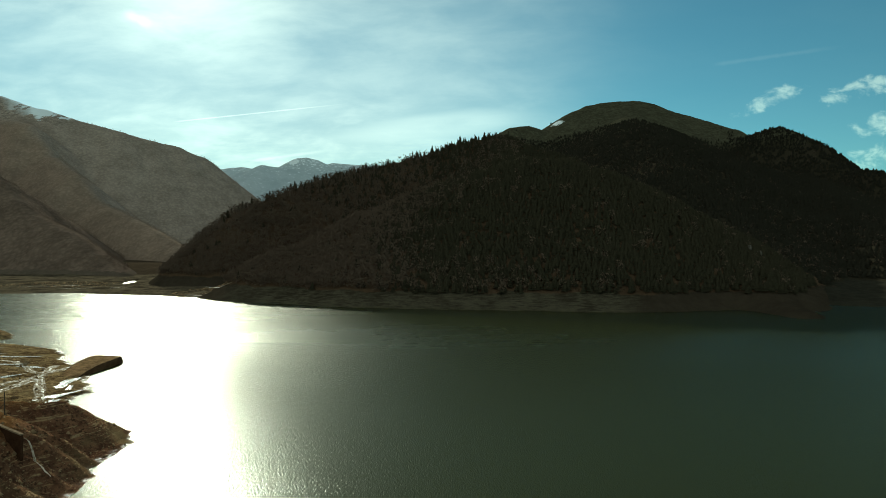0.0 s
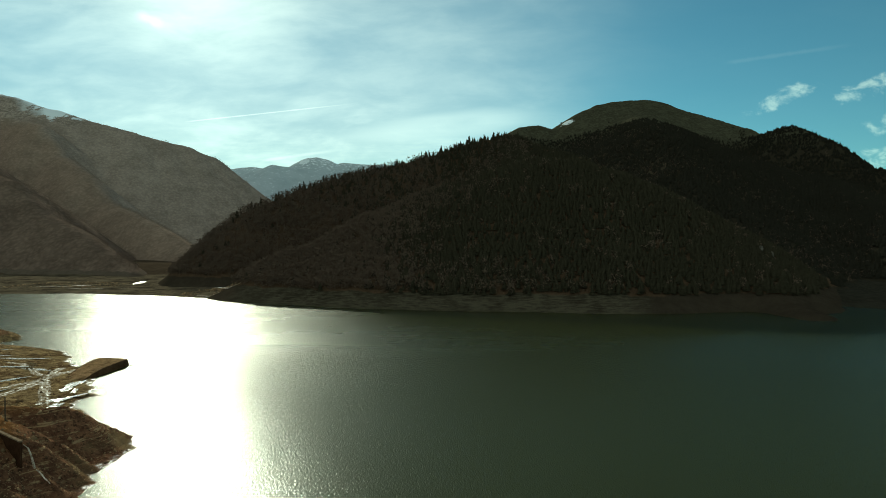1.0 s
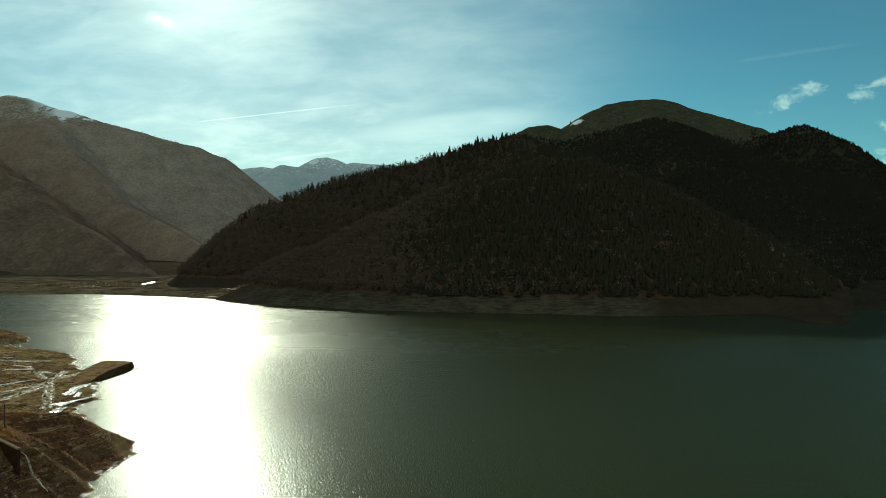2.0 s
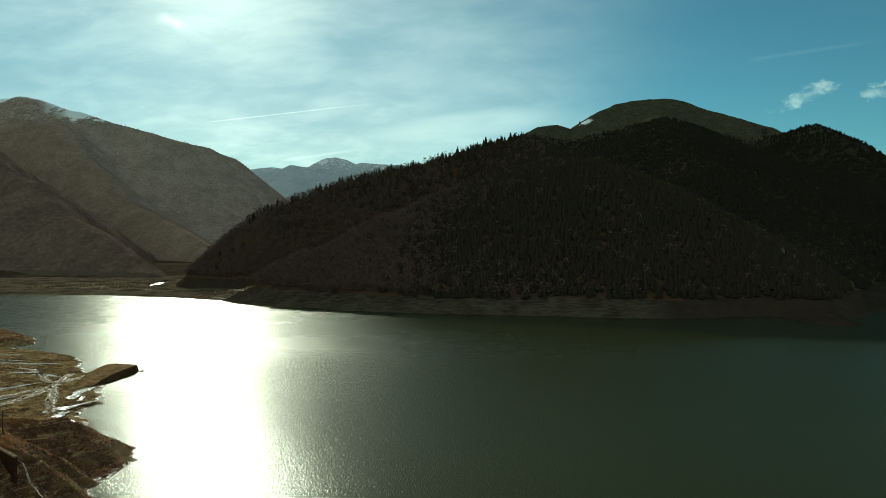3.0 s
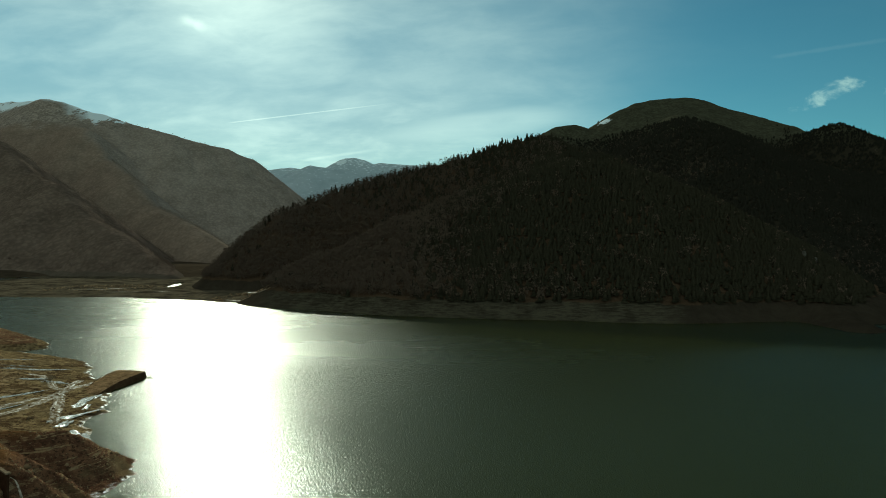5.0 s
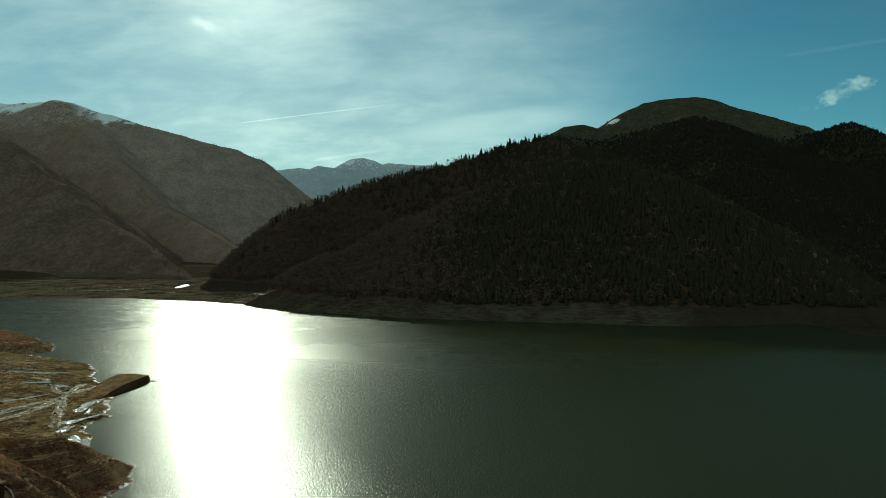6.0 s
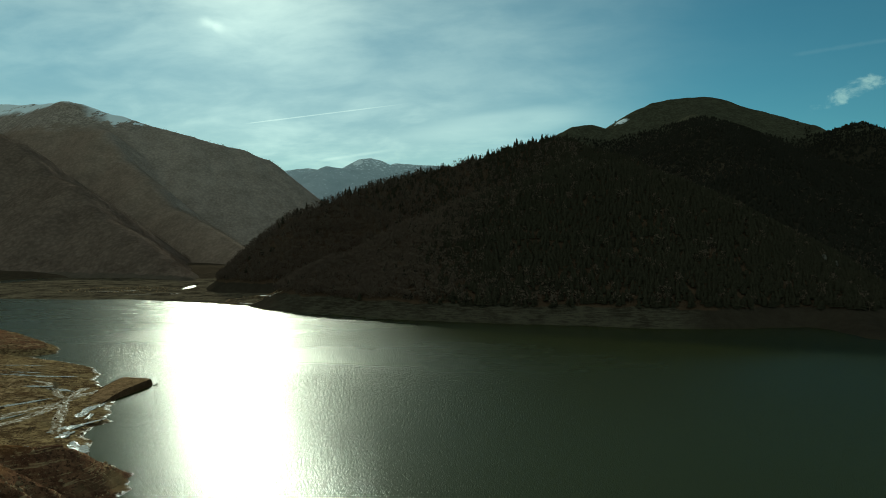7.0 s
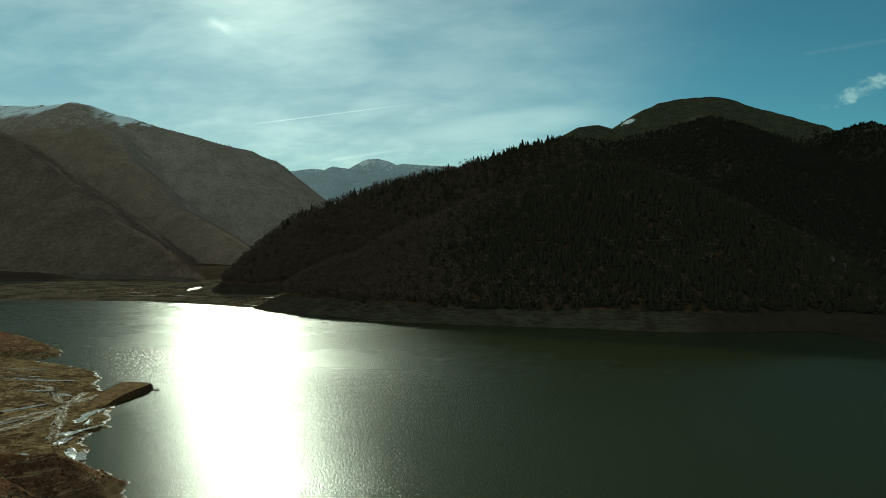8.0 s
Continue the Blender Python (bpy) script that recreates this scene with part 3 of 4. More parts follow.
RIBS = [
    [(-118, 184, 15), (-104, 186, 7.5), (-93, 185, 0.8)],
    [(-112, 174, 15.5), (-101, 174, 10), (-89, 175, 1)],
    [(-112, 163, 15.5), (-99, 166, 8), (-88, 164, 1)],
    [(-108, 146, 15), (-95, 150, 8), (-83, 151, 0.8)],
    [(-106, 126, 16), (-90, 133, 8), (-79, 136, 0.8)],
    [(-104, 106, 17), (-86, 114, 8), (-73, 117, 0.8)],
]
CREST_R = [(-330, 120, 50), (-420, 260, 55), (-520, 420, 60)]


def near_height(x, y):
    wx, wy = x + fbm(x, y, 14, 4, 71) * 2.2, y + fbm(x, y, 14, 4, 72) * 2.2
    d = inside(wx, wy, FLAT_EDGE)
    flat = np.where(d < 0, d * 0.25, 1.1 * (1 - np.exp(-d / 5)) + np.minimum(d, 60) * 0.045)
    flat = flat + fbm(x, y, 22, 5, 73) * np.clip(d / 15, 0, 1) * 0.7
    s = inside(wx, wy, SPIT_EDGE)
    spit = np.where(s < 0, s * 0.3, np.minimum(s * 0.5, 3.5 + s * 0.05)) + fbm(x, y, 18, 4, 74) * 0.3
    mound = blend([ridge(wx, wy, CREST_P, 0.74, 0.6), ridge(wx, wy, CREST_Q, 1.0, 3), ridge(x, y, CREST_R, 0.35, 30)] + [ridge(wx, wy, rib, 0.95, 0.8) for rib in RIBS], 0.5)
    gully = fbm(x * 0.6 + y * 0.8, (y * 0.6 - x * 0.8) * 0.35, 9, 4, 75)
    mound = mound + gully * np.clip(mound * 0.12, 0, 1.1)
    mound = terrace(mound, 1.7, 0.3)
    # the higher ground ends at the same shore as the flat
    mound = np.where(d < 0, np.minimum(mound, d * 0.5), mound)
    h = np.maximum(np.maximum(flat, spit), mound)
    return np.maximum(h, -7.0) + fbm(x, y, 4.5, 3, 76, 0.7) * np.where(h > 0.3, 0.42 - np.clip((h - 2) * 0.06, 0, 0.2), 0.05)


NEAR_STEP = 1.15
tagged(sheet("ground", ground_height, -6000, 6000, -5000, 7000, 60, GROUND), "dull brown grassy valley floor under hills", "ground", kind="structure")
tagged(sheet("hill", front_height, -520, 460, 470, 1480, 3.6, FRONT), "dark wooded hill with a pale bare bank above the lake", "hill", kind="structure")
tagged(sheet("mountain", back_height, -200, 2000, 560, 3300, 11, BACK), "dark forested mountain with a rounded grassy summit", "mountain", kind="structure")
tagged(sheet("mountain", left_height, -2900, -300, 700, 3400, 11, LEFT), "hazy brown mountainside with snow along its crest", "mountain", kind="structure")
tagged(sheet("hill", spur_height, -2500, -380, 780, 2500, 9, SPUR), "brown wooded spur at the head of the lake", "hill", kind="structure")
tagged(sheet("mountain", far_height, -2300, 300, 3700, 4960, 14, FAR), "far snow-dusted mountain coloured blue-grey for haze", "mountain", kind="structure")
tagged(sheet("delta", delta_height, -760, -170, 690, 1160, 3, DELTA), "low silt flat where a river enters the lake", "silt flat", kind="structure")
tagged(sheet("lake_shore", near_height, -560, -55, 50, 640, NEAR_STEP, NEAR), "brown exposed lake bed of silt and rubble", "shore", kind="structure")
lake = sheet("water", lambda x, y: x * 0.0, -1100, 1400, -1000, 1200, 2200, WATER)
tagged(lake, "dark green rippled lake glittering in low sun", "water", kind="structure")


# ---------------------------------------------------------------- helpers for things
def part(name, bm, material, parent, label=""):
    me = bpy.data.meshes.new(name)
    bm.to_mesh(me)
    bm.free()
    ob = new(name, me)
    me.materials.append(material)
    ob.parent = parent
    return tagged(ob, label) if label else ob


def mesh_part(name, co, faces, material, parent):
    ob = new(name, raw_mesh(name, np.array(co, float), np.array(faces)))
    ob.data.materials.append(material)
    ob.parent = parent
    return ob


def near_z(x, y):
    """Height of the shore's mesh."""
    x, y = np.asarray(x, float), np.asarray(y, float)
    nx, ny = int(505 / NEAR_STEP) + 1, int(590 / NEAR_STEP) + 1
    sx, sy = 505 / (nx - 1), 590 / (ny - 1)
    ix, iy = np.floor((x + 560) / sx), np.floor((y - 50) / sy)
    fx, fy = (x + 560) / sx - ix, (y - 50) / sy - iy
    def corner(i, j):
        return near_height((ix + i) * sx - 560, (iy + j) * sy + 50)
    return (corner(0, 0) * (1 - fx) + corner(1, 0) * fx) * (1 - fy) + (corner(0, 1) * (1 - fx) + corner(1, 1) * fx) * fy


# ---------------------------------------------------------------- woods
def conifer(rng, tiers, sides):
    """A spruce one metre high: tiers of drooping, ragged boughs. Triangles."""
    co, tri = [], []
    for k in range(tiers):
        f = k / tiers
        low, high, wide = 0.08 + 0.8 * f, min(1.0, 0.08 + 0.8 * f + 1.5 / tiers), 0.19 * (1 - f) ** 0.85 + 0.03
        base = len(co)
        co.append((rng.uniform(-0.01, 0.01), rng.uniform(-0.01, 0.01), high))
        for i in range(sides):
            a = 2 * math.pi * (i + rng.uniform(-0.3, 0.3)) / sides
            r = wide * rng.uniform(0.65, 1.2)
            co.append((r * math.cos(a), r * math.sin(a), low + rng.uniform(-0.04, 0.05)))
        tri += [(base, base + 1 + i, base + 1 + (i + 1) % sides) for i in range(sides)]
    return np.array(co), np.array(tri)


def bare_tree(rng, twigs):
    """A leafless broad tree one metre high: a thin trunk and a loose crown of small twig clumps."""
    co = [(0.02, 0, 0), (-0.02, 0.01, 0), (0, 0, 0.7)]
    tri = [(0, 1, 2)]
    for _ in range(twigs):
        a, r, z = rng.uniform(0, 2 * math.pi), 0.34 * math.sqrt(rng.random()), rng.uniform(0.22, 1.0)
        r *= math.sin(math.pi * min(0.95, max(0.18, z * 0.9))) ** 0.6
        c = np.array((r * math.cos(a), r * math.sin(a), z))
        base = len(co)
        for _ in range(3):
            co.append(tuple(c + np.array([rng.gauss(0, 0.065), rng.gauss(0, 0.065), rng.gauss(0, 0.065)])))
        tri.append((base, base + 1, base + 2))
    return np.array(co), np.array(tri)


def wood(name, templates, x, y, z, high, wide, material, label, category="forest"):
    """Very many trees in one mesh."""
    rng = np.random.default_rng(len(x))
    which, turn = rng.integers(0, len(templates), len(x)), rng.uniform(0, 6.283, len(x))
    cos, faces, base = [], [], 0
    for k, (co, tri) in enumerate(templates):
        i = np.nonzero(which == k)[0]
        c, s = np.cos(turn[i])[:, None], np.sin(turn[i])[:, None]
        px = (co[None, :, 0] * c - co[None, :, 1] * s) * wide[i][:, None] + x[i][:, None]
        py = (co[None, :, 0] * s + co[None, :, 1] * c) * wide[i][:, None] + y[i][:, None]
        pz = co[None, :, 2] * high[i][:, None] + z[i][:, None] - 0.3
        cos.append(np.stack([px, py, pz], -1).reshape(-1, 3))
        faces.append((tri[None] + (np.arange(len(i)) * len(co))[:, None, None] + base).reshape(-1, 3))
        base += len(i) * len(co)
    ob = new(name, raw_mesh(name, np.concatenate(cos), np.concatenate(faces)))
    ob.data.materials.append(material)
    return tagged(ob, label, category, kind="stuff")


RNG = random.Random(4)
CONIFERS = [conifer(RNG, 4, 6) for _ in range(6)]
CONIFERS_FAR = [conifer(RNG, 3, 5) for _ in range(5)]
BARES = [bare_tree(RNG, 34) for _ in range(6)]
BARES_FAR = [bare_tree(RNG, 15) for _ in range(5)]


def scatter(count, x0, x1, y0, y1, height, low, high, seed):
    rng = np.random.default_rng(seed)
    x, y = rng.uniform(x0, x1, count), rng.uniform(y0, y1, count)
    z = height(x, y)
    edge = fbm(x, y, 45, 4, seed) * 4
    keep = (z > low + edge) & (z < high + edge * 12)
    # thinner on the slopes that lie in the lee, away from the water
    lee = height(x * 1.02, y * 1.02) < z - 4
    keep &= ~lee | (rng.random(count) < 0.12)
    return x[keep], y[keep], z[keep], rng


# the wooded hill across the lake
x, y, z, rng = scatter(52000, -430, 380, 560, 1330, front_height, 13.5, 900, 81)
# bare trees thicken to the left; their paler tone also stands for glare
spruces = rng.random(len(x)) < np.clip(0.53 + x / 270 + z / 800 + fbm(x, y, 120, 3, 82) * 0.6, 0.02, 0.98)
a = spruces
wood("forest", CONIFERS, x[a], y[a], z[a], rng.uniform(4.5, 9.5, a.sum()), rng.uniform(11, 17, a.sum()), SPRUCE, "dark spruce forest covering the upper slope of a hill")
a = ~spruces
wood("forest", BARES, x[a], y[a], z[a], rng.uniform(7, 12, a.sum()), rng.uniform(8.5, 12, a.sum()), BARE, "bare brown broadleaf forest on the lower slope")

# forested mountain behind it
x, y, z, rng = scatter(80000, -50, 1500, 640, 2600, back_height, 15, 440, 83)
a = (x > 0.44 * y) | (rng.random(len(x)) < np.maximum((np.where(y < 2200, 480, 390) - z + fbm(x, y, 120, 4, 80) * 120) / 120, 0.006))    # thinning out towards the summit meadow
x, y, z = x[a], y[a], z[a]
spruces = rng.random(len(x)) < np.clip(0.86 + fbm(x, y, 300, 3, 84) * 0.5, 0.3, 0.98)
a = spruces
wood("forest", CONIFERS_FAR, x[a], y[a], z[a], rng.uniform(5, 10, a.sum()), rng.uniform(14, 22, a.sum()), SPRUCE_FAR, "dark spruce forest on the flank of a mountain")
a = ~spruces
wood("forest", BARES_FAR, x[a], y[a], z[a], rng.uniform(5, 8, a.sum()), rng.uniform(12, 18, a.sum()), BARE, "bare brown woodland among spruces on a mountain flank")

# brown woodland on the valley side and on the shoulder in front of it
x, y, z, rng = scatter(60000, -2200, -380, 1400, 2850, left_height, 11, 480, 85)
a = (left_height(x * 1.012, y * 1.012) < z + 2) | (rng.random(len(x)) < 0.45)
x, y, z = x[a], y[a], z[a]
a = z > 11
wood("forest", BARES_FAR, x[a], y[a], z[a], rng.uniform(5, 8, a.sum()), rng.uniform(7, 10, a.sum()), HAZED_BARE, "bare brown broadleaf woodland on a hazy valley side")

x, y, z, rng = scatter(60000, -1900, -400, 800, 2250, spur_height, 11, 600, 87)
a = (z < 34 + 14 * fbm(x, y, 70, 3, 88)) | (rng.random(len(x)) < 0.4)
wood("forest", BARES_FAR, x[a], y[a], z[a], rng.uniform(5, 8, a.sum()), rng.uniform(7, 10, a.sum()), LESS_HAZED_BARE, "brown leafless woodland on a spur above the lake")


def make_spruce(rng, slim):
    """One tree ten metres high, with its trunk and its crown."""
    tree = tagged(new("spruce_tree"), "tall dark green spruce standing on the hill crest", "tree", "spruces along the crest")
    co, tri = [], []
    n = 6
    for z, r in ((-0.8, 0.24), (4.0, 0.15), (9.4, 0.03)):
        co += [(r * math.cos(2 * math.pi * i / n), r * math.sin(2 * math.pi * i / n), z) for i in range(n)]
    for k in range(2):
        for i in range(n):
            j = (i + 1) % n
            tri += [(k * n + i, k * n + j, k * n + n + j), (k * n + i, k * n + n + j, k * n + n + i)]
    mesh_part("trunk", co, tri, BARK, tree)
    co, tri = conifer(rng, 9, 9)
    co = co * np.array((10 * slim, 10 * slim, 10))
    mesh_part("crown", co, tri, SPRUCE, tree)
    return tree


def crest_trees():
    rng = random.Random(11)
    protos = [make_spruce(rng, s) for s in (0.85, 1.0, 1.15, 0.95, 1.3)]
    spots = []
    for (x0, y0, z0), (x1, y1, z1) in zip(CREST_A[3:17], CREST_A[4:18]):
        length = math.hypot(x1 - x0, y1 - y0)
        count = int(length / 3.1)
        for k in range(count):
            f = (k + rng.random()) / count
            spots.append((x0 + f * (x1 - x0) + rng.gauss(0, 9), y0 + f * (y1 - y0) + rng.gauss(0, 9)))
    rng.shuffle(spots)
    for i, (x, y) in enumerate(spots[:280]):
        z = float(front_height(np.array([x]), np.array([y]))[0])
        k = rng.choice((0.55, 0.7, 0.8, 0.95, 1.15, 1.35)) * rng.uniform(0.85, 1.15)
        m = pose(x, y, z - 0.2, rng.uniform(-2, 2), rng.uniform(-2, 2), rng.uniform(0, 360)) @ Matrix.Diagonal((k, k, k, 1))
        if i < len(protos):
            protos[i].matrix_basis = m
        else:
            t = copy_thing(protos[i % len(protos)], Matrix.Identity(4))
            t.matrix_basis = m


crest_trees()


# ---------------------------------------------------------------- the near shore
MUD = broken("wet_mud", (0.19, 0.125, 0.068), (0.36, 0.27, 0.17), 0.5, 0.5, 0.55, 0.15, 0.22)
FILM = broken("standing_water", (0.13, 0.085, 0.045), (0.2, 0.17, 0.12), 0.5, 0.42, 0.26, 0.05)
STONE = two_scale("old_masonry", (0.06, 0.03, 0.016), (0.13, 0.072, 0.038), 0.3, 3, 0.92, 0.15)
EARTH = two_scale("packed_earth", (0.12, 0.07, 0.034), (0.36, 0.22, 0.115), 0.35, 2.2, 0.9, 0.5)
# body of the wall: the shade on its face is put into the colour
CONCRETE = two_scale("shade_darkened_concrete", (0.034, 0.016, 0.009), (0.07, 0.036, 0.021), 0.4, 4, 0.9, 0.04)
COPING = two_scale("pale_concrete", (0.16, 0.11, 0.07), (0.28, 0.2, 0.13), 0.6, 4, 0.9, 0.04)
ROCK = leafy("rubble", (0.09, 0.054, 0.03), (0.36, 0.24, 0.135), None)
TIMBER = two_scale("old_timber", (0.05, 0.038, 0.028), (0.1, 0.08, 0.06), 1, 8, 0.9, 0.01)
BED = broken("track_bed", (0.16, 0.1, 0.05), (0.3, 0.215, 0.125), 0.45, 0.5, 0.7, 0.2, 0.15)
PALE_ROCK = two_scale("pale_rock", (0.09, 0.076, 0.062), (0.16, 0.136, 0.112), 0.3, 2, 0.95, 0.3)
BUSH_AT = (-193, 319.5)
TWIG = two_scale("pale_twigs", (0.25, 0.19, 0.12), (0.4, 0.31, 0.2), 1, 8, 0.9, 0.01)
FOAM = broken("white_water", (0.34, 0.25, 0.18), (0.8, 0.68, 0.56), 1.6, 0.47, 0.6, 0.15, 0.15)


def strip(name, line, width, material, label, category, group="", lift=0.10, seed=0):
    """A ragged band draped over the shore along a line of (x, y)."""
    pts = []
    for (x0, y0), (x1, y1) in zip(line[:-1], line[1:]):
        k = max(1, int(math.hypot(x1 - x0, y1 - y0) / 0.8))
        pts += [(x0 + (x1 - x0) * i / k, y0 + (y1 - y0) * i / k) for i in range(k)]
    pts = np.array(pts + [line[-1]])
    for _ in range(6):
        pts[1:-1] = (pts[:-2] + 2 * pts[1:-1] + pts[2:]) / 4
    d = np.gradient(pts, axis=0)
    d /= np.linalg.norm(d, axis=1, keepdims=True)
    side = np.stack([-d[:, 1], d[:, 0]], 1)
    ends = np.minimum(1, np.minimum(np.arange(len(pts)), np.arange(len(pts))[::-1]) / 5 + 0.15)
    cols = 7
    out = []
    for j in range(cols):
        f = j / (cols - 1) * 2 - 1
        w = width * 0.5 * ends * (1 + 0.5 * fbm(pts[:, 0] + f * 14, pts[:, 1], 9, 4, 91 + seed))
        p = pts + side * (f * w)[:, None]
        out.append(np.stack([p[:, 0], p[:, 1], near_z(p[:, 0], p[:, 1]) + lift * (1 - 0.9 * abs(f) ** 3)], -1))
    co = np.stack(out, 1)
    i = np.arange(len(pts) * cols).reshape(len(pts), cols)
    quads = np.stack([i[:-1, :-1], i[:-1, 1:], i[1:, 1:], i[1:, :-1]], -1).reshape(-1, 4)[:, ::-1]
    ob = new(name, raw_mesh(name, co.reshape(-1, 3), quads))
    ob.data.materials.append(material)
    ob.data.polygons.foreach_set("use_smooth", np.ones(len(quads), bool))
    return tagged(ob, label, category, group)


def pool(x, y, long, short, turn, seed, ground=near_z, group="puddles on the mud flat", material=FILM, label="shallow puddle of bright standing water on brown mud"):
    """A shallow ragged sheet of water lying on the mud."""
    rings, sides = 6, 40
    a = np.linspace(0, 2 * np.pi, sides, endpoint=False)
    co = [(x, y)]
    ragged = 1 + 0.95 * fbm(np.cos(a) * 2.2 + seed * 7, np.sin(a) * 2.2, 1.3, 4, seed)
    for k in range(1, rings + 1):
        r = k / rings * ragged
        lx, ly = long * r * np.cos(a), short * r * np.sin(a)
        c, s = math.cos(radians(turn)), math.sin(radians(turn))
        co += list(zip(x + lx * c - ly * s, y + lx * s + ly * c))
    co = np.array(co)
    z = ground(co[:, 0], co[:, 1])
    level = np.maximum(z, np.median(z)) + 0.07
    tri = []
    for i in range(sides):
        j = (i + 1) % sides
        tri.append((0, 1 + i, 1 + j))
        for k in range(rings - 1):
            p = 1 + k * sides
            tri += [(p + i, p + sides + i, p + sides + j), (p + i, p + sides + j, p + j)]
    ob = new("puddle", raw_mesh("puddle", np.column_stack([co, level]), np.array(tri)))
    ob.data.materials.append(material)
    ob.data.polygons.foreach_set("use_smooth", np.ones(len(tri), bool))
    return tagged(ob, label, "puddle", group)


TRACK = "pale wet wheel track across brown mud"

def ruts(line, gauge, wide, seed):
    """The two ruts of a track, side by side on a worn bed."""
    strip("track", line, gauge * 2.1, BED, "worn pale brown vehicle track across a mud flat", "track", "tracks", lift=0.07, seed=seed + 5)
    p = np.array(line, float)
    d = np.gradient(p, axis=0)
    d /= np.linalg.norm(d, axis=1, keepdims=True)
    side = np.stack([-d[:, 1], d[:, 0]], 1) * gauge / 2
    for k, q in enumerate((p + side, p - side)):
        strip("wheel_rut", [tuple(v) for v in q], wide, MUD, TRACK, "rut", "wheel ruts", seed=seed + 10 * k)


ruts([(-176, 236), (-172, 256), (-171, 269), (-171.3, 279), (-173.5, 293), (-175, 307), (-173, 317), (-172, 326)], 1.9, 1.2, 0)
ruts([(-186, 250), (-181, 266), (-178, 280), (-175.5, 295)], 1.6, 0.8, 1)
ruts([(-173.5, 297), (-164.7, 282), (-156, 267), (-147, 252)], 1.9, 1.1, 2)
ruts([(-174.5, 301), (-182.7, 306), (-194, 320), (-207, 332), (-216, 335)], 1.5, 0.8, 3)
ruts([(-176, 306), (-180, 316), (-183, 328)], 1.8, 0.9, 4)
for i, (px, py, lo, sh, turn) in enumerate([(-218, 346, 17, 1.4, 2), (-232, 352, 10, 1.0, -4), (-203, 322, 8, 1.3, 10), (-190, 317, 6, 1.6, -15), (-188, 290, 12, 1.5, 62), (-178, 266, 9, 1.3, 70), (-156, 285, 9, 2.2, 105), (-146, 263, 10, 1.8, 68), (-143, 252, 6, 1.6, 100), (-128, 237, 9, 3.4, 128), (-143, 233, 4, 0.9, -30), (-150, 278, 5, 0.9, 110), (-157, 296, 6, 0.9, 100), (-245, 372, 12, 0.9, 10)]):
    pool(px, py, lo, sh, turn, 200 + i)


for i, (px, py, lo, sh, turn) in enumerate([(-262, 742, 16, 1.4, -30), (-254, 800, 22, 2.0, 118), (-246, 770, 12, 1.2, 100), (-236, 735, 14, 1.6, -20), (-472, 880, 20, 1.8, 8), (-505, 865, 22, 1.5, 4), (-448, 842, 18, 1.5, 3), (-400, 850, 12, 1.2, 40)]):
    pool(px, py, lo, sh, turn, 240 + i, lambda a, b: np.maximum(delta_height(a, b), front_height(a, b)) + 0.1, "pools on the silt flat", MUD, "narrow gleaming pool on a dark silt flat")


